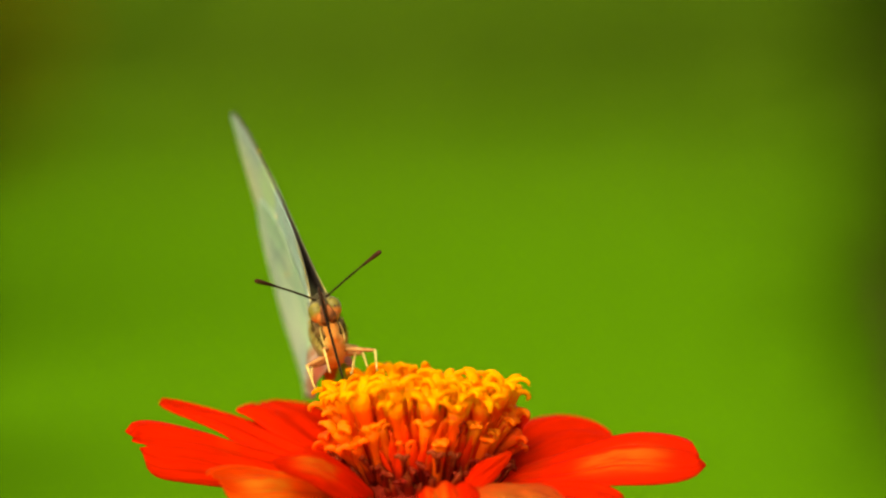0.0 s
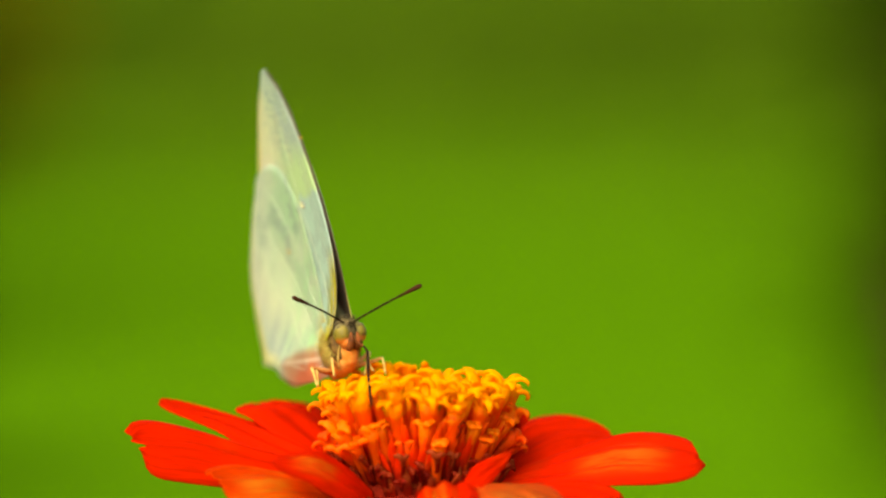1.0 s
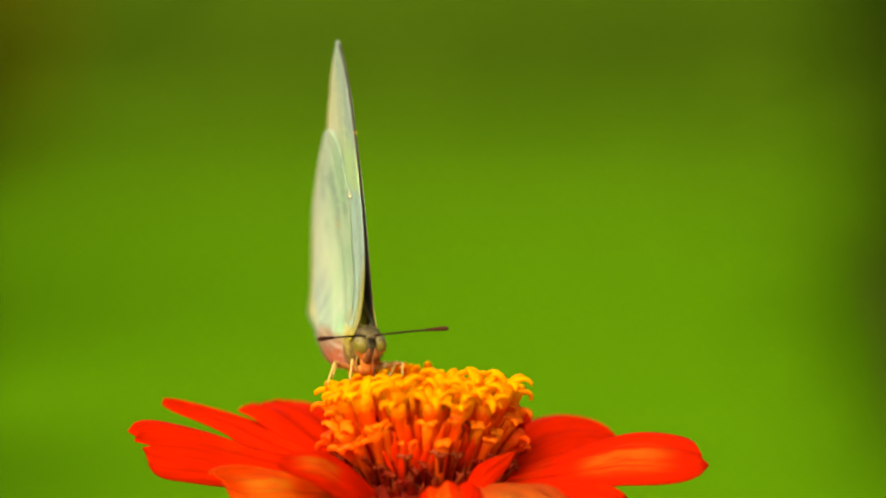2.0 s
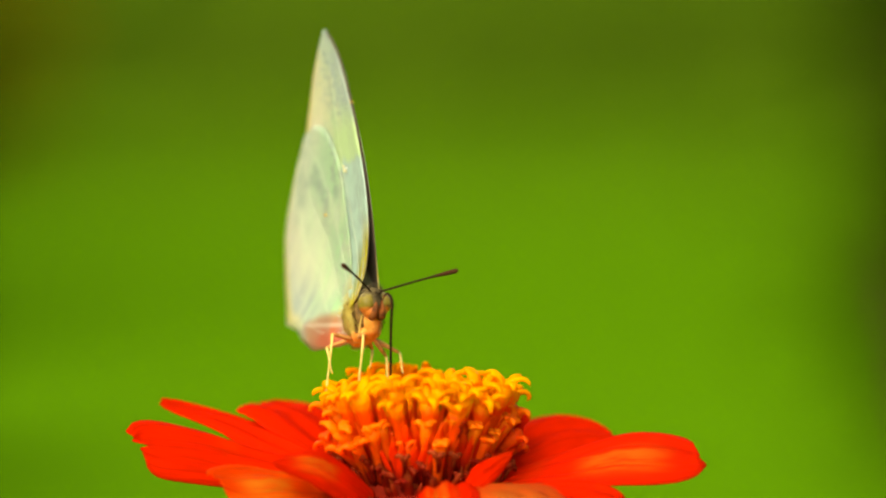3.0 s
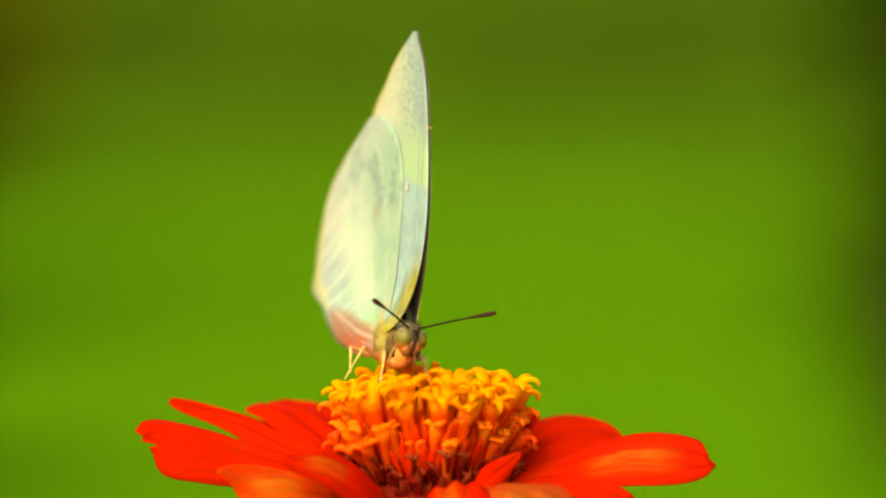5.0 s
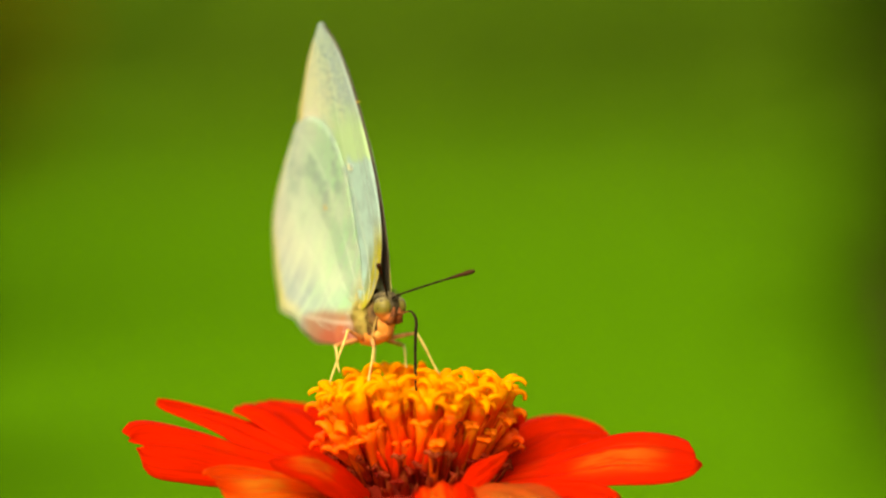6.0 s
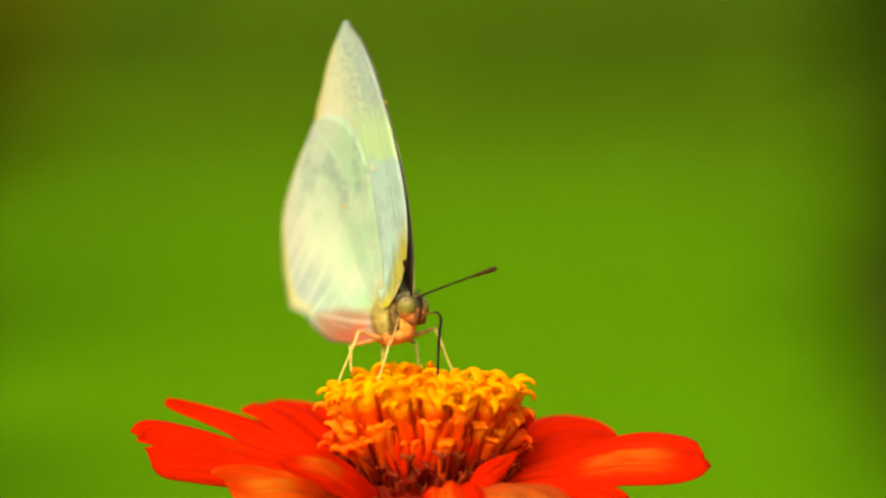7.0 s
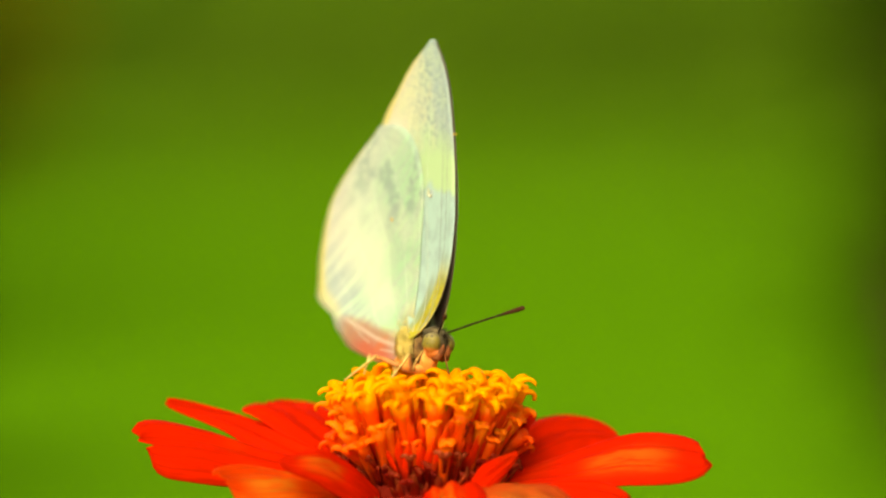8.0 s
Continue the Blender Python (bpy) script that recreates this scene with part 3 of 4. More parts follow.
def zinnia():
    """The plant: an Empty on the ground, from which the whole flower sways."""
    rng = random.Random(11)
    root = new("zinnia_flower")
    root.location = (FLOWER_X * MM, 0, 0)
    tagged(root, "open red zinnia with a tall disc of yellow florets", "flower")
    base = 0.6 + HEAD_Z * MM
    head = Matrix.Translation((0, 0, base))

    bm = bmesh.new()
    pts = [Vector((0.006 * math.sin(v * 2.6) * (1 - v), 0.010 * math.sin(v * 2) * (1 - v), -0.03 + (base + 0.0225) * v)) for v in (k / 12 for k in range(13))]
    tube(bm, pts, [0.0038 - 0.0012 * k / 12 for k in range(13)], 12)
    part("stem", bm, M_STEM, root, "upright hairy green stem")
    for z, az in ((0.30, 20), (0.30, 200), (0.14, 110), (0.14, 290)):
        leaf = part("leaf", leaf_mesh(60, 26), M_LEAF, root, "broad green leaf")
        leaf.matrix_basis = Matrix.Translation((0, 0, z)) @ Matrix.Rotation(radians(az), 4, "Z") @ Matrix.Translation((0.002, 0, 0))
    bm = bmesh.new()
    tube(bm, [Vector((0, 0, z)) * MM + Vector((0, 0, base)) for z in (-8.5, -7, -5.4, -4, -2.6)], [r * MM for r in (2.4, 5.0, 7.6, 9.0, 8.6)], 20)
    part("calyx", bm, M_SEPAL, root, "cup of green bracts under the petals")

    # receptacle: the dark cone on which the florets stand
    bm = bmesh.new()
    tube(bm, [Vector((0, 0, z)) * MM + Vector((0, 0, base)) for z in (-2.8, -1.8, -0.6, 0.5, 2.5, 4.5, 5.5)], [r * MM for r in (8.4, 9.4, 9.2, 7.8, 6.4, 4.5, 1.2)], 24)
    part("receptacle", bm, M_CONE, root, "dark maroon cone under the florets")

    for k, (path, width, bank, cup, notch, skew, claw, full, worn) in enumerate(PETALS):
        ob = part("petal", petal_mesh(path, width, bank, cup, notch, skew, k, claw, full), [(M_PETAL, M_PETAL_WORN, M_PETAL_PATCHED, M_PETAL_BACK)[worn], M_PETAL_BACK], root,
                  ("", "red petal faded to orange, bent down", "red petal with a faded orange patch", "brownish orange petal, bent down")[worn])
        ob.matrix_basis = head

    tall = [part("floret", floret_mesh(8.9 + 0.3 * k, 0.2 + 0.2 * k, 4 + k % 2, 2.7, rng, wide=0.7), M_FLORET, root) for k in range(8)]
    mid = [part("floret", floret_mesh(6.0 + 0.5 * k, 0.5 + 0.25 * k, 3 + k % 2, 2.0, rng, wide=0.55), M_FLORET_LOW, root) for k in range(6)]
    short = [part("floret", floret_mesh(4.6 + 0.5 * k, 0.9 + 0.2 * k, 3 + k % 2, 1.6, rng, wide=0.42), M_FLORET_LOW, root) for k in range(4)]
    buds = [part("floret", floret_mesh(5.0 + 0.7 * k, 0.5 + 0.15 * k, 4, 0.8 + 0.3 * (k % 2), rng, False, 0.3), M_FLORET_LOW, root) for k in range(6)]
    dry = [part("withered_floret", floret_mesh(1.6 + 0.6 * k, 0.6 + 0.3 * k, 2, 0.9, rng, wide=0.1, slim=0.5), M_DRY, root) for k in range(5)]
    green = [part("floret", floret_mesh(7.4 + 0.4 * k, 0.2, 4, 1.0, rng, True, 0.2, 0.8), M_GAP_GREEN, root, "added green-tipped floret in place of background seen through a gap") for k in range(2)]
    used = set()

    def put(kinds, az, r, z, tilt):
        ob = rng.choice(kinds)
        m = head @ Matrix.Rotation(az, 4, "Z") @ Matrix.Translation(Vector((r, 0, z)) * MM) @ Matrix.Rotation(radians(tilt), 4, "Y") @ Matrix.Rotation(rng.uniform(-0.6, 0.6), 4, "Z") @ Matrix.Diagonal((*[rng.uniform(0.88, 1.12)] * 2, rng.uniform(0.93, 1.07), 1))
        if ob.name in used:
            share(ob, m, root)
        else:
            used.add(ob.name)
            ob.matrix_basis = m

    golden = math.pi * (3 - math.sqrt(5))
    for i in range(12):
        q = math.sqrt((i + 0.5) / 12)
        put(tall, i * golden, 4.2 * q, 0.2 + rng.uniform(-0.4, 0.4), 8 * q)

    def ring(kinds, count, r, z, tilt, dz, dt, turn=0.0, skip=(0.0, 0.0)):
        """Florets round the disc; skip: the azimuths, in degrees, that stay free."""
        for i in range(count):
            a = 2 * math.pi * (i + turn + rng.uniform(-0.22, 0.22)) / count
            if skip[0] < math.degrees(a) % 360 < skip[1]:
                continue
            put(kinds, a, r + rng.uniform(-0.35, 0.35), z + rng.uniform(-dz, dz), tilt + rng.uniform(-dt, dt))

    # two green tips added where the background would show between the florets
    for x, y, z in ((1.7, -7.3, 3.6), (-2.9, -6.2, 4.4)):
        put(green, math.atan2(y, x), math.hypot(x, y), z, 12)
    ring(tall, 10, 4.9, 0.5, 8, 0.4, 4)
    ring(tall, 16, 6.2, 1.0, 11, 0.4, 4, 0.5)
    ring(tall, 17, 7.2, 0.8, 12, 0.5, 4, 0.1)
    ring(mid, 22, 7.2, 0.4, 17, 1.1, 5, 0.2, (240.0, 345.0))
    ring(buds, 26, 7.0, 0.6, 13, 1.6, 5, 0.4)
    ring(short, 20, 7.6, 1.0, 26, 1.0, 7, 0.6, (240.0, 350.0))
    ring(dry, 40, 8.0, 0.4, 22, 1.0, 14, 0.3)
    ring(dry, 30, 7.7, 0.2, 18, 0.6, 18, 0.1)
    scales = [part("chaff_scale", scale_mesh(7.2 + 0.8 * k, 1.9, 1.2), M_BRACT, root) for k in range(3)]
    ring(scales, 40, 5.9, 0.4, 14, 0.5, 4, 0.5)
    ring(scales, 44, 6.4, -0.3, 15, 0.6, 4, 0.2)
    ring(scales, 26, 5.4, 0.6, 9, 0.5, 4, 0.2)
    bm = bmesh.new()
    tube(bm, [Vector((4.2, -8.9, 6.3)) * MM, Vector((4.6, -9.2, 7.0)) * MM, Vector((4.4, -9.1, 7.7)) * MM, Vector((4.9, -9.2, 8.1)) * MM, Vector((5.2, -9.2, 7.8)) * MM], [0.09 * MM, 0.13 * MM, 0.11 * MM, 0.10 * MM, 0.05 * MM], 7)
    part("withered_style", bm, M_CONE, root, "thin dark withered style").matrix_basis = head
    dark = [part("chaff_scale", scale_mesh(3.6 + 0.7 * k, 1.2, 0.6), M_DRY, root, "dark maroon scale") for k in range(3)]
    ring(dark, 44, 7.6, -2.0, 14, 1.2, 22, 0.3)
    ring(dark, 36, 8.4, -1.8, 36, 0.9, 24, 0.1)
    return root


TONGUE_ROOT, TONGUE_BENDS, TONGUE_STEP = 2.8, 5, 0.5   # straight root and bending pieces of the tongue, mm
FEELER = 9.8                            # length of an antenna, mm


# ---- butterfly: y ahead, z up, the wings' roots at the origin ----
NECK = Vector((0, 0.6, -1.8))
HEAD_AT = NECK + Vector((0, -1.7, 0.05))


def wing_surface(lead, trail, s, u, gap):
    a, b = spline(lead, s), spline(trail, s)
    p = a.lerp(b, u)
    return Vector((gap(p[0], p[1], u), p[0], p[1]))


def wing(name, lead, trail, gap, side, material, parent, label, lines):
    nv, nu = 46, 21
    out, inn, uvs = [], [], []
    for i in range(nv):
        s = (i / (nv - 1)) ** 1.0
        ra, rb, ru = [], [], []
        for j in range(nu):
            u = j / (nu - 1)
            p = wing_surface(lead, trail, s, u, gap)
            ripple = 0.05 * math.sin(u * 22 + 1.0) * min(1, 3 * s * (1 - s) + 0.1) + 0.12 * noise.noise(p * 0.14)
            edge = min(1.0, 6 * (1 - u), 6 * (1 - s) + 0.2)
            p.x += ripple * edge
            if u == 1.0:
                p += Vector((0, 0.18 * math.sin(s * 40), 0.12 * math.cos(s * 33)))
            q = Vector((p.x - 0.05, p.y, p.z))
            ra.append(Vector((p.x * side, p.y, p.z)) * MM)
            rb.append(Vector((q.x * side, q.y, q.z)) * MM)
            ru.append(((p - wing_surface(lead, trail, s, 0.0, gap)).length / 40.0 if material is M_FORE else s, u))
        out.append(ra), inn.append(rb), uvs.append(ru)
    ob = part(name, sheet(out, inn, uvs), [material, M_UPPER], parent, label)
    for u in lines:
        bm = bmesh.new()
        pts = []
        for k in range(19):
            s = 0.06 + 0.90 * k / 18
            p = wing_surface(lead, trail, s, u + 0.05 * math.sin(s * 4), gap)
            p.x += 0.05 * math.sin(u * 22 + 1.0) * min(1, 3 * s * (1 - s) + 0.1) + 0.12 * noise.noise(p * 0.14) + 0.03
            pts.append(Vector((p.x * side, p.y, p.z)) * MM)
        tube(bm, pts, [0.030 * MM * (1 - 0.55 * k / 18) for k in range(19)], 5)
        part("vein", bm, M_GREY if u < 0.15 else M_VEIN, ob, "grey front vein" if u < 0.15 else "")
    return ob


def wing_marks(ob, side):
    """A small pale crescent in a dark spot, and a yellow dot on the front edge."""
    bm = bmesh.new()
    pts = [Vector(((fore_gap(-7, 15, 0) + 0.16) * side, -7.0 + 0.5 * math.cos(a), 15.1 + 0.6 * math.sin(a))) * MM for a in (radians(150 + 22 * k) for k in range(9))]
    tube(bm, pts, [MM * r for r in (0.03, 0.06, 0.07, 0.08, 0.08, 0.07, 0.07, 0.06, 0.03)], 6)
    part("crescent", bm, M_SPOT, ob, "tiny silvery crescent mark")
    bm = bmesh.new()
    blob(bm, Vector(((fore_gap(-7, 15, 0) + 0.05) * side, -6.9, 14.8)) * MM, Vector((0.07, 0.42, 0.5)) * MM, 0.1, 0, 10, 8)
    part("spot", bm, M_GREY, ob, "small grey spot")
    bm = bmesh.new()
    blob(bm, Vector((0.16 * side, -4.2, 22.3)) * MM, Vector((0.07, 0.12, 0.17)) * MM, 0.1, 0, 10, 8)
    part("dot", bm, M_DOT, ob, "tiny yellow dot on the front edge")


FORE_LEAD = [(-2.6, -1.6), (-0.9, 1.2), (0.1, 4.6), (0.1, 9.0), (-1.2, 14.8), (-4.3, 22.2), (-8.1, 28.6), (-12.4, 32.5)]
FORE_TRAIL = [(-3.4, -2.0), (-6.0, 0.0), (-11.0, 4.0), (-16.0, 9.0), (-21.0, 14.5), (-21.3, 20.4), (-18.5, 26.4), (-13.3, 32.4)]
HIND_LEAD = [(-3.6, -1.8), (-5.6, 4.0), (-7.2, 10.0), (-8.8, 15.5), (-12.0, 19.8), (-16.5, 21.6), (-21.0, 20.9)]
HIND_TRAIL = [(-3.6, -3.4), (-8.0, -5.8), (-14.4, -5.6), (-18.8, -4.3), (-21.0, -2.5), (-26.3, -0.8), (-29.2, 4.0), (-29.2, 10.5), (-21.5, 20.3)]


def fore_gap(y, z, u):
    return 0.15 + 1.05 * math.exp(-max(z, -2.0) / 3.8)


def hind_gap(y, z, u):
    sunk = min(1.0, max(0.0, (1.5 - z) / 3.5)) * (1 - min(1.0, max(0.0, (-y - 5.5) / 5.0)))
    root = 1 - sunk * sunk * (3 - 2 * sunk)
    return 0.24 + 1.30 * math.exp(-max(z, -2.0) / 3.8) * root + 0.5 * max(0.0, min(1, (-y - 8) / 16)) ** 2


def butterfly():
    root = new("butterfly")
    tagged(root, "pale green butterfly with closed wings drinking from the flower", "butterfly")
    for side, way in ((1, "right"), (-1, "left")):
        fore = wing("forewing", FORE_LEAD, FORE_TRAIL, fore_gap, side, M_FORE, root, "pale green forewing with a dark upper side", (0.06, 0.12, 0.3, 0.6))
        wing_marks(fore, side)
        bm = bmesh.new()
        pts = []
        for k in range(25):
            p = wing_surface(FORE_LEAD, FORE_TRAIL, 0.02 + 0.95 * k / 24, 0.0, fore_gap)
            pts.append(Vector(((p.x - 0.03) * side, p.y + 0.02, p.z)) * MM)
        tube(bm, pts, [MM * (0.095 - 0.055 * min(1.0, k / 12)) for k in range(25)], 6)
        part("costa", bm, M_COSTA, fore, "pale yellow front vein, dark towards the tip")
        hind = wing("hindwing", HIND_LEAD, HIND_TRAIL, hind_gap, side, M_HIND, root, "cream and pale green hindwing with a pink rear corner", (0.2, 0.4, 0.6, 0.8))
        bm = bmesh.new()
        blob(bm, Vector(((hind_gap(-14.5, 10.5, 0) + 0.1) * side, -14.5, 10.5)) * MM, Vector((0.09, 0.22, 0.26)) * MM, 0.2, 0, 10, 8)
        part("dot", bm, M_DOT, hind, "tiny yellow dot")
    rng = random.Random(3)
    bm = bmesh.new()
    blob(bm, Vector((0, -4.8, -2.9)) * MM, Vector((1.9, 3.0, 2.7)) * MM, 0.10, 8, 20, 14)
    part("thorax", bm, M_FUR, root, "furry yellow thorax")
    bm = bmesh.new()
    blob(bm, Vector((0, -1.3, -3.8)) * MM, Vector((0.92, 1.45, 2.0)) * MM, 0.05, -34, 18, 14)
    blob(bm, Vector((0, -4.6, -5.1)) * MM, Vector((1.45, 4.0, 1.1)) * MM, 0.08, 4)
    part("belly", bm, M_BELLY, root, "peach and orange underside")
    bm = bmesh.new()
    blob(bm, Vector((0, -2.3, -2.8)) * MM, Vector((1.72, 0.9, 2.0)) * MM, 0.18, 10, 18, 12)
    blob(bm, Vector((0, -3.2, -4.5)) * MM, Vector((1.5, 0.8, 1.2)) * MM, 0.18, 0, 16, 10)
    for _ in range(700):
        d = Vector((rng.gauss(0, 1), rng.gauss(0, 0.6), rng.gauss(0, 1))).normalized()
        c = Vector((0, -2.4, -3.0)) + Vector((d.x * 1.75, d.y * 1.0, d.z * 2.3))
        if c.z > -0.9:
            continue
        h = (d * 0.7 + Vector((rng.gauss(0, 0.3), -0.5 + rng.gauss(0, 0.3), -0.5 + rng.gauss(0, 0.3)))).normalized() * rng.uniform(0.3, 0.8)
        w = d.orthogonal().normalized() * 0.04
        a, b, e, f = (bm.verts.new(p * MM) for p in (c - w, c + w, c + h, c + d * 0.05))
        bm.faces.new((a, b, e)), bm.faces.new((b, f, e)), bm.faces.new((f, a, e))
    part("collar", bm, M_COLLAR, root, "dark brown furry collar")
    for side in (1, -1):
        bm = bmesh.new()
        tube(bm, [Vector((side * x, y, z)) * MM for x, y, z in ((1.05, -1.2, -2.8), (1.28, -1.7, -3.9), (1.28, -2.2, -4.9), (1.05, -2.6, -5.6))], [MM * r for r in (0.04, 0.09, 0.13, 0.14)], 8)
        part("coxa", bm, M_LEG, root, "pale root of the front leg")
    bm = bmesh.new()
    pts = [Vector((0, -6.0 - 13.0 * v, -3.4 - 0.8 * v + 1.0 * v * v)) * MM for v in (k / 14 for k in range(15))]
    tube(bm, pts, [MM * (1.15 * (1 - 0.75 * (k / 14) ** 2.2) + 0.06 * (k % 2)) for k in range(15)], 14)
    part("abdomen", bm, M_BELLY, root, "slender cream abdomen")
    # fur: fine hairs over the thorax
    bm = bmesh.new()
    for _ in range(3200):
        d = Vector((rng.gauss(0, 1), rng.gauss(0, 1), rng.gauss(0, 1))).normalized()
        c = Vector((0, -4.8, -2.9)) + Vector((d.x * 1.87, d.y * 2.95, d.z * 2.65))
        if c.z > -0.9 or c.y > -2.6:
            continue
        h = (d + Vector((rng.gauss(0, 0.3), -0.6, -0.5 + rng.gauss(0, 0.3)))).normalized() * rng.uniform(0.3, 0.8)
        w = d.orthogonal().normalized() * 0.05
        a, b, e = (bm.verts.new(p * MM) for p in (c - w, c + w, c + h))
        bm.faces.new((a, b, e))
        f = bm.verts.new((c + d * 0.06) * MM)
        bm.faces.new((b, f, e)), bm.faces.new((f, a, e))
    # longer hairs that reach from the thorax over the roots of the wings
    for k in range(110):
        side = 1 if k % 2 else -1
        y, z = rng.uniform(-7.4, -2.6), rng.uniform(-2.8, -0.6)
        z += 0.35 * (-3.0 - y) * 0.3
        c = Vector((side * (max(hind_gap(y, z, 0), fore_gap(y, z, 0)) + 0.06), y, z))
        h = Vector((side * rng.uniform(0.0, 0.35), rng.uniform(-0.7, 0.1), rng.uniform(0.3, 1.0))).normalized() * rng.uniform(0.25, 0.6)
        w = Vector((0, 0.035, 0.015))
        a, b, e, f = (bm.verts.new(p * MM) for p in (c - w, c + w, c + h, c + Vector((side * 0.06, 0, 0))))
        bm.faces.new((a, b, e)), bm.faces.new((b, f, e)), bm.faces.new((f, a, e))
    tagged(part("fur", bm, M_FUR, root, "short yellow hairs"), kind="stuff")

    # head, which turns on the neck; meshes in the thing's space shifted to the neck
    def at_neck(p):
        return (Vector(p) - NECK) * MM

    bm = bmesh.new()
    blob(bm, at_neck((0, 1.5, -2.0)), Vector((1.4, 1.45, 1.75)) * MM, 0.10)
    blob(bm, at_neck((0, 0.9, -0.9)), Vector((1.5, 1.3, 0.9)) * MM, 0.14)
    blob(bm, at_neck((0, 2.35, -1.9)), Vector((0.85, 0.75, 0.95)) * MM, 0.12)
    for k in range(260):
        d = Vector((rng.gauss(0, 1), rng.gauss(0.3, 1), rng.gauss(0.5, 1))).normalized()
        c = Vector((0, 1.5, -1.6)) + Vector((d.x * 1.35, d.y * 1.5, d.z * 1.7))
        if abs(d.x) > 0.6 and d.z < 0.4:
            continue
        h = (d + Vector((rng.gauss(0, 0.3), 0.2, 0.3 + rng.gauss(0, 0.3)))).normalized() * rng.uniform(0.3, 0.7)
        w = d.orthogonal().normalized() * 0.05
        a, b, e = (bm.verts.new(at_neck(p)) for p in (c - w, c + w, c + h))
        f = bm.verts.new(at_neck(c + d * 0.06))
        bm.faces.new((a, b, e)), bm.faces.new((b, f, e)), bm.faces.new((f, a, e))
    head = part("head", bm, M_HEAD, root, "grey-brown furry head")
    head.matrix_basis = Matrix.Translation(HEAD_AT * MM)
    feelers = []
    for side in (1, -1):
        bm = bmesh.new()
        blob(bm, at_neck((0.98 * side, 1.75, -1.95)), Vector((1.0, 1.28, 1.25)) * MM, 0.0, 0, 20, 14)
        blob(bm, at_neck((0.55 * side, 1.7, -2.9)), Vector((0.85, 1.25, 0.8)) * MM, 0.1, 0, 14, 10)
        part("eye", bm, M_EYE, head, "large olive compound eye")
        bm = bmesh.new()
        pts = [at_neck(p) for p in ((0.5 * side, 1.9, -3.6), (0.5 * side, 2.7, -3.5), (0.42 * side, 3.15, -2.8), (0.34 * side, 3.25, -2.0))]
        tube(bm, pts, [0.45 * MM, 0.50 * MM, 0.36 * MM, 0.1 * MM], 8)
        part("palp", bm, M_PALP, head, "short brown palp")
        bm = bmesh.new()
        pts, rad = [], []
        for k in range(33):
            v = k / 32
            pts.append(Vector((0, 0.12 * math.sin(v * math.pi), -FEELER * v)) * MM)
            rad.append(MM * (0.115 + 0.012 * (k % 2) + 0.16 * max(0.0, min(1.0, (v - 0.66) / 0.24)) - (0.10 if k == 32 else 0)))
        tube(bm, pts, rad, 8)
        for f in bm.faces:
            if f.calc_center_median().z < -(FEELER - 2.6) * MM:
                f.material_index = 1
        feelers.append(part("antenna", bm, [M_DARK, M_CLUB], head, "thin dark antenna with a red-brown club"))
    bm = bmesh.new()
    for k in range(90):
        c = Vector((rng.uniform(-0.45, 0.45), 2.75 + rng.uniform(-0.1, 0.15), rng.uniform(-2.2, -0.7)))
        h = Vector((rng.gauss(0, 0.35), 0.8, rng.gauss(-0.1, 0.4))).normalized() * rng.uniform(0.35, 0.75)
        a, b, e, f = (bm.verts.new(at_neck(p)) for p in (c - Vector((0.05, 0, 0)), c + Vector((0.05, 0, 0)), c + h, c + Vector((0, 0, 0.06))))
        bm.faces.new((a, b, e)), bm.faces.new((b, f, e)), bm.faces.new((f, a, e))
    part("brow", bm, M_DARK, head, "tuft of dark hairs on the face")
    # tongue in stiff pieces
    tongue = []
    bm = bmesh.new()
    tube(bm, [Vector((0, 0, -TONGUE_ROOT * v)) * MM for v in (0, 0.5, 1)], [0.09 * MM, 0.08 * MM, 0.10 * MM], 8)
    blob(bm, Vector((0, 0, -TONGUE_ROOT)) * MM, Vector((0.10, 0.10, 0.10)) * MM, 0, 0, 8, 6)
    tongue.append(part("proboscis", bm, M_PALP, root, "thin brown root of the tongue"))
    for k in range(TONGUE_BENDS):
        ra, rb = (0.10 + 0.09 * q / TONGUE_BENDS for q in (k, k + 1))
        bm = bmesh.new()
        tube(bm, [Vector((0, 0, -TONGUE_STEP * v)) * MM for v in (0, 0.5, 1)], [ra * MM, (ra + rb) / 2 * MM, rb * MM], 8)
        blob(bm, Vector((0, 0, -TONGUE_STEP)) * MM, Vector((rb, rb, rb)) * MM, 0, 0, 8, 6)
        tongue.append(part("proboscis", bm, M_DARK, root, "dark curved tongue"))
    bm = bmesh.new()
    tube(bm, [Vector((0, -0.35 * math.sin(math.pi * v ** 0.7), -10.0 * v)) * MM for v in (k / 12 for k in range(13))], [MM * (0.19 - 0.06 * k / 12) for k in range(13)], 8)
    tongue.append(part("proboscis", bm, M_DARK, root, "dark thin tongue reaching into the florets"))
    legs = []
    for side in (1, -1):
        for pair in range(3):
            bm = bmesh.new()
            la, lb = LEG[(side, pair)]
            tube(bm, [Vector((0, 0, -la * v)) * MM for v in (0, 0.3, 0.7, 1)], [MM * r for r in (0.24, 0.30, 0.24, 0.16)], 8)
            up = part("upper_leg", bm, M_THIGH, root, "tan upper leg")
            bm = bmesh.new()
            pts = [Vector((0, 0.12 * math.sin(v * 6), -lb * v)) * MM for v in (0, 0.2, 0.4, 0.55, 0.7, 0.85, 1)]
            tube(bm, pts, [MM * r for r in (0.15, 0.16, 0.14, 0.11, 0.12, 0.10, 0.11)], 8)
            tube(bm, [pts[-1], pts[-1] + Vector((0.1, 0.35, -0.15)) * MM], [0.1 * MM, 0.03 * MM], 6)
            down = part("lower_leg", bm, M_LEG, root, "cream lower leg")
            legs.append((side, pair, up, down))
    return root, head, tongue, legs, feelers


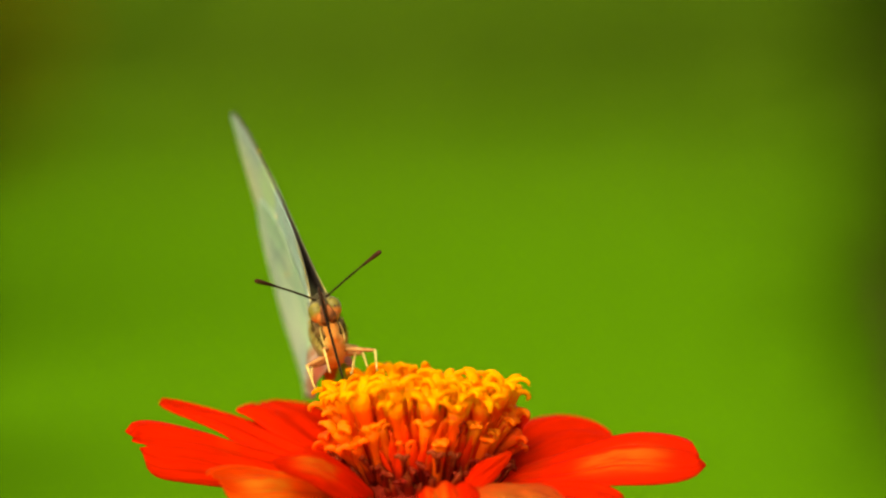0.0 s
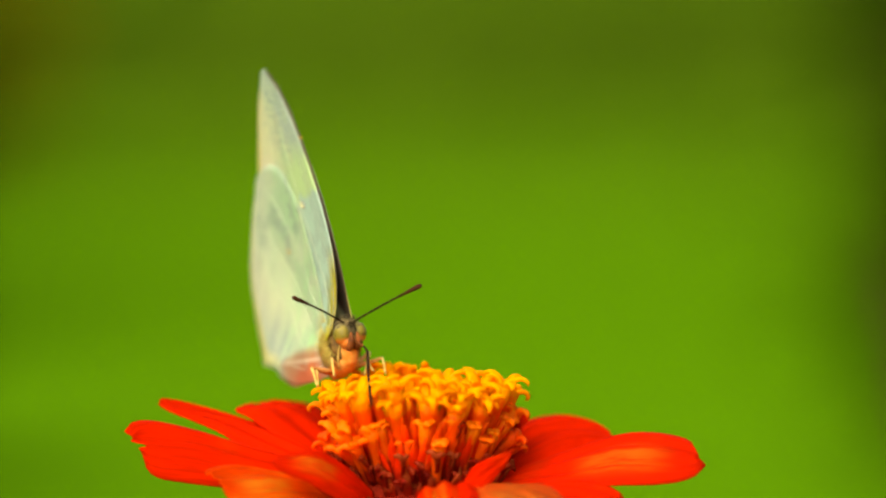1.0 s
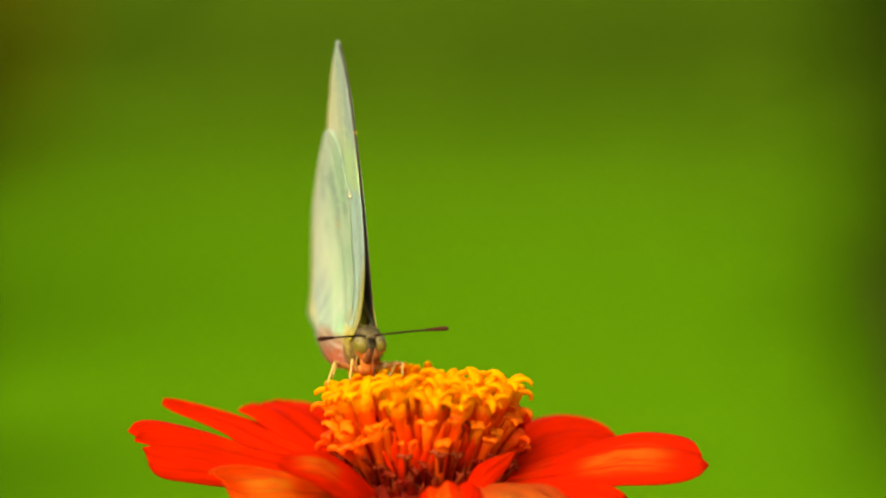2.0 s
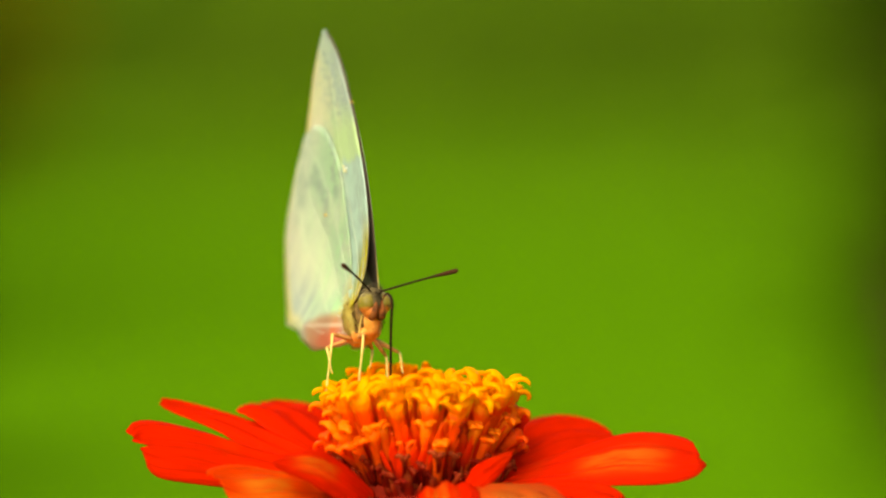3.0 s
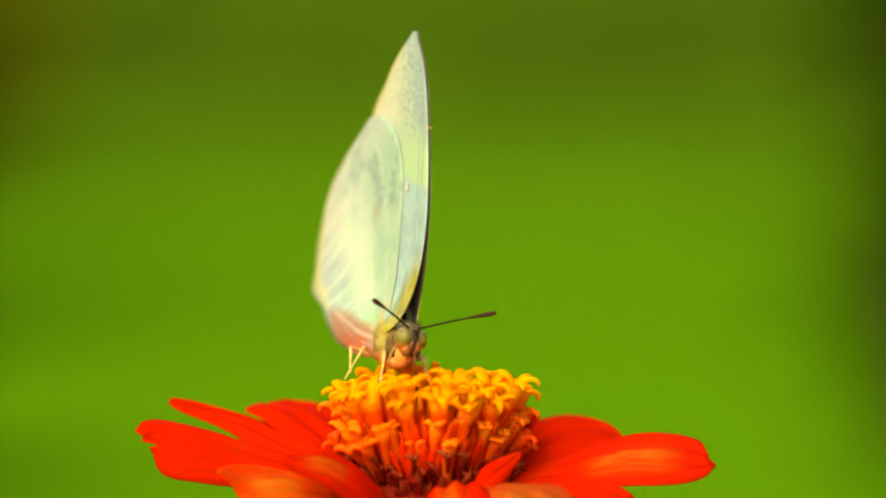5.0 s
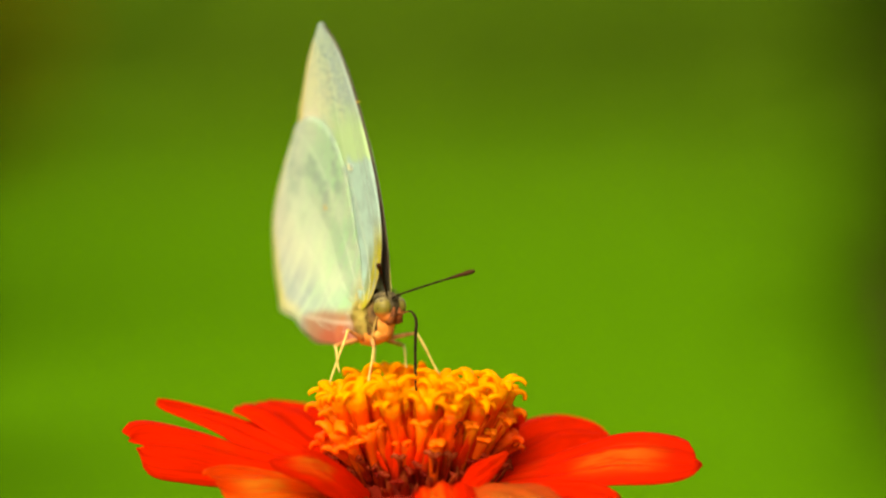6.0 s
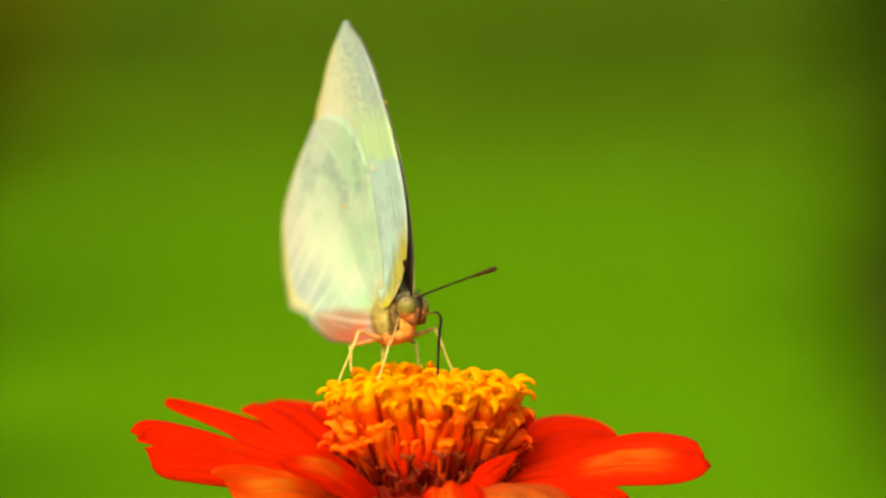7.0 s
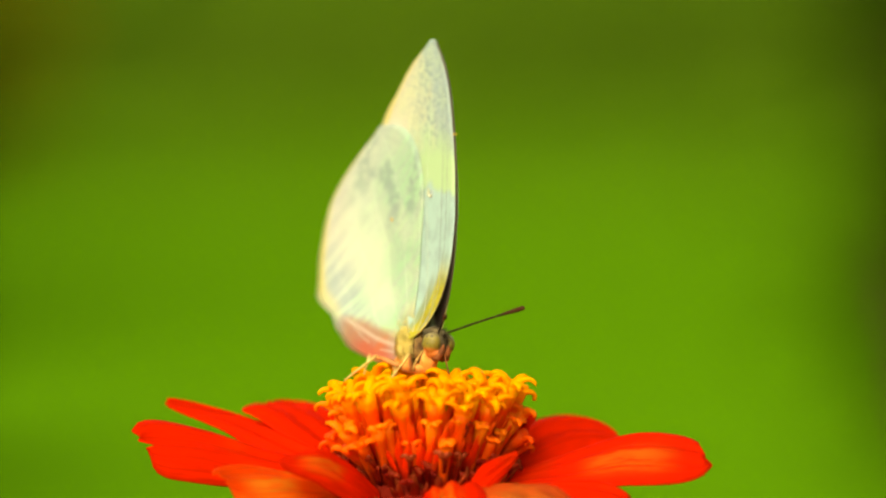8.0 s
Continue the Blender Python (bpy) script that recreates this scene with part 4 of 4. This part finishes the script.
# each leg, front to hind, right side and then left: upper and lower length, the hip's place
LEG = {(1, 0): (2.3, 6.6), (1, 1): (3.3, 7.2), (1, 2): (3.4, 4.6), (-1, 0): (3.8, 5.8), (-1, 1): (4.0, 4.6), (-1, 2): (2.6, 5.0)}
HIP = {(1, 0): (1.1, -3.0, -5.5), (1, 1): (1.2, -5.0, -5.5), (1, 2): (1.1, -6.5, -5.4), (-1, 0): (-0.6, -3.0, -5.5), (-1, 1): (-0.9, -4.2, -5.5), (-1, 2): (-1.1, -6.0, -5.4)}

# ---- what moves ----
SWAY_ROWS = [
    (0.0, -0.13), (0.1, -0.07), (0.2, 0.33), (0.3, 0.26), (0.4, 0.20), (0.5, 0.20), (0.6, -0.07), (0.7, -0.07),
    (0.8, 0.00), (0.9, -0.13), (1.0, -0.20), (1.1, -0.07), (1.2, 0.26), (1.3, 0.13), (1.4, -0.46), (1.5, -0.39),
    (1.6, 0.13), (1.7, 0.26), (2.8, -0.20), (2.9, 0.00), (3.0, -0.07), (3.1, -0.33), (3.2, -0.39), (3.3, -0.33),
    (3.4, -0.13), (3.5, 0.00), (3.6, -0.33), (3.7, -0.46), (3.8, -0.26), (3.9, -0.13), (4.0, 0.13), (4.1, 0.26),
    (4.2, 0.07), (4.3, 0.00), (4.4, -0.33), (4.5, -0.78), (4.6, 0.07), (4.7, 1.04), (5.8, 0.46), (5.9, -0.52),
    (6.0, -0.52), (6.1, 0.39), (6.2, 1.04), (6.3, 0.59), (6.4, -0.20), (6.5, 0.00), (6.6, 0.52), (6.7, 0.65),
    (6.8, -0.13), (6.9, -0.26), (7.0, 0.46), (7.1, 0.33), (7.2, -0.26), (7.3, -0.26), (7.4, 0.20), (7.5, 0.65),
    (7.6, 0.59), (7.7, 0.20), (7.8, -0.20), (7.9, 0.20), (8.0, 0.59)
]
# seconds; wing root in mm from HOME, on a flower at rest; turn of the body; turn of the head
BODY_ROWS = [
    (0.0, -14.15, 4.10, -5.76, 32.0, 16.4, 191.8,  0, 0, -4),
    (0.2, -14.47, 2.68, -6.63, 29.8, 11.7, 196.4,  0, 0, -4),
    (0.5, -13.56, 2.19, -5.30, 28.3, 13.0, 196.2,  0, 0, -4),
    (0.8, -13.08, 3.09, -5.63, 25.8, 17.6, 194.8,  0, 0, -4),
    (0.9, -11.92, 2.63, -6.52, 22.0, 9.9, 198.8,  0, 0, 0),
    (1.0, -10.96, 2.55, -8.15, 14.7, 6.0, 201.6,  0, 0, 0),
    (1.1, -10.50, 2.11, -8.43, 7.3, 1.7, 198.9,  0, 0, 0),
    (1.2, -10.18, 1.78, -9.06, 3.1, 0.7, 200.7,  0, 0, 0),
    (1.5, -9.51, 0.43, -9.86, -1.1, 2.3, 194.3,  -6, 0, 0),
    (1.7, -9.11, 1.61, -10.10, -4.2, 3.7, 189.5,  -6, 0, 0),
    (2.8, -8.00, 1.25, -4.72, 10.2, -3.3, 204.3,  0, 0, 0),
    (3.0, -7.91, -0.24, -4.34, 12.2, -1.0, 199.9,  0, 0, 0),
    (3.5, -6.26, -0.62, -4.33, 10.8, -5.8, 203.9,  0, 0, 0),
    (4.0, -4.98, -0.21, -5.14, 5.8, -9.9, 203.5,  0, 0, 0),
    (4.2, -5.13, 1.07, -5.58, 5.1, -9.9, 200.4,  0, 0, 0),
    (4.5, -5.17, 0.60, -7.75, -2.8, -4.5, 204.4,  4, 0, 0),
    (4.7, -4.43, 0.74, -9.51, -9.2, -8.2, 202.0,  4, 0, 0),
    (5.8, -5.18, 2.38, -4.95, 7.1, -0.8, 209.8,  0, 0, 6),
    (6.0, -5.90, 3.49, -5.14, 6.7, 1.6, 206.3,  0, 0, 6),
    (6.5, -4.92, 4.24, -5.30, 5.7, 0.0, 207.8,  0, 0, 6),
    (7.0, -4.12, 4.40, -5.26, 5.9, -0.4, 210.2,  0, 0, 6),
    (7.5, -3.20, 3.08, -5.80, 3.5, -3.5, 210.1,  0, 0, 6),
    (7.8, -2.55, 2.34, -6.33, 6.6, -5.0, 206.4,  0, 0, 6),
    (8.0, -0.95, 2.26, -9.46, -5.5, -8.1, 210.0,  8, 0, 6),
]
# seconds; the way in which each antenna points, in the head's space: right, left
FEELER_ROWS = (
    [
        (0.0, 0.657, 0.732, 0.183), (0.2, 0.639, 0.716, 0.282), (0.5, 0.655, 0.722, 0.222), (0.8, 0.606, 0.748, 0.270),
        (0.9, 0.725, 0.642, 0.249), (1.0, 0.770, 0.549, 0.327), (1.1, 0.728, 0.626, 0.280), (1.2, 0.711, 0.645, 0.279),
        (1.5, 0.775, 0.610, 0.166), (1.7, 0.725, 0.671, 0.154), (2.8, 0.657, 0.723, 0.213), (3.0, 0.600, 0.766, 0.231),
        (3.5, 0.616, 0.739, 0.272), (4.0, 0.672, 0.675, 0.303), (4.2, 0.682, 0.689, 0.247), (4.5, 0.734, 0.582, 0.349),
        (4.7, 0.767, 0.529, 0.363), (5.8, 0.657, 0.690, 0.305), (6.0, 0.546, 0.745, 0.383), (6.5, 0.599, 0.724, 0.342),
        (7.0, 0.577, 0.699, 0.423), (7.5, 0.547, 0.711, 0.442), (8.0, 0.527, 0.825, 0.206),
    ],
    [
        (0.0, -0.757, 0.652, 0.046), (0.2, -0.808, 0.508, 0.298), (0.5, -0.710, 0.696, 0.106), (0.8, -0.774, 0.627, 0.094),
        (0.9, -0.704, 0.677, 0.214), (1.0, -0.681, 0.694, 0.232), (1.1, -0.847, 0.473, 0.242), (1.2, -0.859, 0.474, 0.196),
        (1.5, -0.670, 0.715, 0.200), (1.7, -0.745, 0.645, 0.172), (2.8, -0.781, 0.592, 0.199), (3.0, -0.786, 0.594, 0.171),
        (3.5, -0.843, 0.422, 0.332), (4.0, -0.735, 0.582, 0.350), (4.2, -0.717, 0.636, 0.284), (4.5, -0.659, 0.706, 0.260),
        (4.7, -0.669, 0.651, 0.359), (5.8, -0.773, 0.581, 0.254), (6.0, -0.820, 0.525, 0.230), (6.5, -0.792, 0.542, 0.282),
        (7.0, -0.761, 0.575, 0.299), (7.5, -0.738, 0.559, 0.378), (7.8, -0.785, 0.541, 0.302), (8.0, -0.726, 0.563, 0.394),
    ],
)
# seconds; the places, on a flower at rest (mm), to which the upper and the lower leg reach: front, middle and hind, right side and then left
STEP_ROWS = {
    (1, 0): [(0.0, -13.8, 0, -11.6, -12.6, -5.9, -14.2), (0.5, -13.8, 0, -11.6, -12.6, -5.9, -14.2), (1.5, -11.7, 3.4, -13.1, -11.5, -3, -14.5), (3.5, -8.6, -1.6, -9.2, -9, -3.8, -15.5), (4.5, -8, 1.1, -11.7, -8.2, -4.5, -15.3), (6, -7.5, 3, -11.7, -8, -2.7, -15), (7, -6.8, 3.8, -11.6, -7.9, -1.5, -15.3), (8, -4.5, 3.3, -12.6, -6.6, -2.6, -14.8)],
    (1, 1): [(0.0, -16.4, 2.5, -14.1, -14.4, -4.1, -15.9), (0.5, -16.4, 2.5, -14.1, -14.4, -4.1, -15.9), (1.5, -14.2, 3.5, -13.8, -13.7, -3.6, -15.2), (3.5, -11.9, 0.3, -9.3, -13.1, -1.8, -16.1), (4.5, -10.5, 2.2, -11.8, -12.3, -4.1, -14.8), (6, -10.5, 4.6, -9.8, -12.5, 0.6, -15.4), (7, -10.2, 6.5, -10.2, -12.6, 2.6, -15.8), (8, -8.2, 6.3, -13.1, -11.9, 0.5, -15.2)],
    (1, 2): [(0.0, -15.9, 2.7, -14.3, -14.8, -1.4, -16.1), (0.5, -15.9, 2.7, -14.3, -14.8, -1.4, -16.1), (1.5, -13.7, 3.8, -14.2, -13.2, -0.6, -15.6), (3.5, -13, 2.1, -11.1, -12.5, -1.6, -13.8), (4.5, -12.4, 5.2, -11.6, -11.8, 1.6, -14.4), (6, -12, 6.5, -11.8, -11.5, 2.8, -14.5), (7, -11.2, 8.8, -12.1, -11.1, 5, -14.7), (8, -9, 7.6, -13.2, -9.7, 3.4, -14.8)],
    (-1, 0): [(0.0, -10.6, 6.3, -11.9, -10.6, 1.5, -15.1), (0.5, -10.6, 6.3, -11.9, -10.6, 1.5, -15.1), (1.5, -7.2, 6.5, -14.4, -7, 0.8, -14.9), (3.5, -6.1, 3.9, -12.8, -5.9, -0.9, -16.2), (4.5, -4.5, 6.9, -13.7, -4.3, 1.3, -15.1), (6, -2.8, 6.7, -10.4, 0.5, 5.0, -15.7), (7, -1.6, 8.0, -10.0, 1.2, 6.6, -15.9), (8, -2.4, 8.9, -15.8, -1.8, 3.2, -16.6)],
    (-1, 1): [(0.0, -7.7, 4, -12.1, -7.5, -0.2, -14), (0.5, -7.7, 4, -12.1, -7.5, -0.2, -14), (1.5, -5.7, 5, -14, -5.1, 0.5, -14.7), (3.5, -4.3, 4.4, -12.4, -4.3, 0.2, -14.3), (4.5, -3, 6.5, -13.8, -2.9, 2, -14.7), (6, -4.1, 10.2, -12.2, -3.7, 6.2, -14.3), (7, -3.7, 11.7, -12, -3.2, 7.8, -14.4), (8, -0.2, 9.3, -15.3, 0.1, 4.8, -16.2)],
    (-1, 2): [(0.0, -9.3, 5.6, -12.6, -8.6, 0.8, -13.7), (0.5, -9.3, 5.6, -12.6, -8.6, 0.8, -13.7), (1.5, -7.3, 6.8, -14.3, -6.9, 1.8, -14.8), (3.5, -8.4, 6.4, -11.8, -8.6, 1.8, -13.9), (4.5, -7.3, 9.2, -13.2, -7.4, 4.4, -14.5), (6, -7.6, 11.1, -12.3, -7.5, 6.6, -14.5), (7, -7.5, 11.2, -12.3, -7.5, 6.7, -14.5), (8, -6.2, 8.4, -14.4, -6.1, 3.4, -15)],
}
# seconds; slope of the tongue's root ahead of the face (degrees up); the place on the flower at which the tongue points
TONGUE_ROWS = [
    (0.0, 40, -11.4, -1.6, -14.7), (0.5, 40, -11.2, -1.8, -14.7), (0.8, 20, -9.3, -3.1, -14.7), (1.0, -25, -7.5, -18.0, -19.5), (1.2, -40, -8.0, -18.0, -19.5),
    (1.5, -70, -8.9, -6.0, -26.0), (1.7, -70, -8.6, -6.0, -26.0), (2.8, 15, -6.0, -3.1, -14.7), (3.0, 30, -5.9, -2.0, -14.7), (3.5, 0, -4.4, -1.0, -14.7), (4.0, 25, -3.8, -1.0, -14.7),
    (4.3, -50, -4.8, -5.0, -18.0), (4.5, -70, -4.9, -6.5, -22.0), (4.7, -75, -4.2, -6.0, -26.0), (5.8, 6, -3.0, -1.6, -14.7), (6.0, 6, -2.5, -1.6, -14.7), (6.5, 6, -2.3, -1.6, -14.7), (6.6, 0, -0.4, -3.0, -14.8),
    (7.0, 6, -1.0, -5.0, -15.5), (7.2, 12, -2.0, -3.0, -14.7), (7.4, -8, 0.3, -1.2, -14.7), (7.6, -48, 0.7, -1.2, -16.0), (8.0, -62, 1.6, -3.0, -24.0),
]


def glide(rows, t):
    """The values between two rows, eased by the neighbours."""
    if t <= rows[0][0]:
        return list(rows[0][1:])
    for i in range(len(rows) - 1):
        a, b = rows[i], rows[i + 1]
        if t <= b[0]:
            p, q = rows[max(i - 1, 0)], rows[min(i + 2, len(rows) - 1)]
            h = b[0] - a[0]
            f = (t - a[0]) / h
            out = []
            for k in range(1, len(a)):
                d = (b[k] - a[k]) / h
                da = (a[k] - p[k]) / (a[0] - p[0]) if i else d
                db = (q[k] - b[k]) / (q[0] - b[0]) if i + 2 < len(rows) else d
                ma = 0.0 if da * d <= 0 else 2 * da * d / (da + d)
                mb = 0.0 if db * d <= 0 else 2 * db * d / (db + d)
                out.append((2 * f ** 3 - 3 * f * f + 1) * a[k] + (f ** 3 - 2 * f * f + f) * h * ma + (3 * f * f - 2 * f ** 3) * b[k] + (f ** 3 - f * f) * h * mb)
            return out
    return list(rows[-1][1:])


def aimed(at, way):
    """A pose at a place, its -z turned to a way by the shortest turn."""
    return Matrix.Translation(at) @ Vector((0, 0, -1)).rotation_difference(way).to_matrix().to_4x4()


def motions():
    times = [round(0.1 * k, 1) for k in range(81)]
    base = Vector((FLOWER_X * MM, 0, 0))
    sway = {t: glide(SWAY_ROWS, t)[0] for t in times}
    walk(flower, [(t, Matrix.Translation(base) @ Matrix.Rotation(math.atan(sway[t] / 575.0), 4, "Y")) for t in times])
    body_rows, head_rows, tongue_rows = [], [], [[] for _ in tongue]
    leg_rows = {id(up): ([], []) for _, _, up, _ in legs}
    for t in times:
        x, y, z, rx, ry, rz, hx, hy, hz = glide(BODY_ROWS, t)
        shift = Vector((sway[t], 0, 0))
        m = Matrix.Translation(HOME) @ pose((x + sway[t]) * MM, y * MM, z * MM, rx, ry, rz)
        body_rows.append((t, m))
        hm = pose(HEAD_AT.x * MM, HEAD_AT.y * MM, HEAD_AT.z * MM, hx, hy, hz)
        head_rows.append((t, hm))
        back = m.inverted()
        slope, gx, gy, gz = glide(TONGUE_ROWS, t)
        goal = back @ (HOME + (Vector((gx, gy, gz)) + shift) * MM)
        mouth = hm @ ((Vector((0, 3.0, -2.9)) - NECK) * MM)
        way = (hm.to_3x3() @ Vector((0, math.cos(radians(slope)), math.sin(radians(slope))))).normalized()
        at = mouth + way * TONGUE_ROOT * MM
        tongue_rows[0].append((t, aimed(mouth, way)))
        last = (goal - at).normalized()
        for _ in range(4):
            turn = way.rotation_difference(last)
            dirs = [Quaternion().slerp(turn, (k + 0.5) / TONGUE_BENDS) @ way for k in range(TONGUE_BENDS)]
            elbow = at + sum(dirs, Vector()) * TONGUE_STEP * MM
            last = (goal - elbow).normalized()
        for k, d in enumerate(dirs):
            tongue_rows[1 + k].append((t, aimed(at, d)))
            at = at + d * TONGUE_STEP * MM
        tongue_rows[-1].append((t, aimed(at, last)))
        for side, pair, up, down in legs:
            hip = Vector(HIP[(side, pair)]) * MM
            reach = glide(STEP_ROWS[(side, pair)], t)
            bent = back @ (HOME + (Vector(reach[:3]) + shift) * MM)
            foot = back @ (HOME + (Vector(reach[3:]) + shift) * MM)
            k = hip + (bent - hip).normalized() * LEG[(side, pair)][0] * MM
            leg_rows[id(up)][0].append((t, aimed(hip, (k - hip).normalized())))
            leg_rows[id(up)][1].append((t, aimed(k, (foot - k).normalized())))
    for side, feeler, rows in zip((1, -1), feelers, FEELER_ROWS):
        foot = (Vector((0.45 * side, 2.1, -0.75)) - NECK) * MM
        walk(feeler, [(t, aimed(foot, Vector(glide(rows, t)).normalized())) for t in times])
    walk(insect, body_rows)
    walk(insect_head, head_rows)
    for piece, rows in zip(tongue, tongue_rows):
        walk(piece, rows)
    for _, _, up, down in legs:
        walk(up, leg_rows[id(up)][0])
        walk(down, leg_rows[id(up)][1])


ground()
hedge()
# dark shrubs added at the sides; their blur stands in for lens vignetting
shrub(-1.16, 6.0, 0.5, 0.95, M_EDGE_SHRUB, "dark green shrub added beside the lawn to darken the background's edge", 1)
shrub(1.07, 6.0, 0.45, 1.1, M_EDGE_SHRUB, "dark green shrub added beside the lawn to darken the background's edge", 2)
shrub(1.34, 9.0, 0.5, 0.9, M_EDGE_SHRUB, "dark green shrub added beside the lawn to darken the background's edge", 7)
shrub(0.86, 6.6, 0.5, 0.85, M_EDGE_SHRUB, "sparse green shrub added for a gradual darkening of the background's side", 8, 16)
shrub(0.56, 3.8, 0.28, 0.44, M_EDGE_SHRUB, "low sparse green shrub added to darken the lower side of the background", 9, 9)
shrub(0.735, 3.9, 0.30, 0.50, M_EDGE_SHRUB, "low dark green shrub added to darken the background's lower edge", 4)
shrub(-0.80, 3.9, 0.30, 0.50, M_EDGE_SHRUB, "low dark green shrub added to darken the background's lower edge", 6)
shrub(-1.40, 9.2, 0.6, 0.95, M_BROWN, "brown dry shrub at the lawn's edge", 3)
flower = zinnia()
insect, insect_head, tongue, legs, feelers = butterfly()
motions()
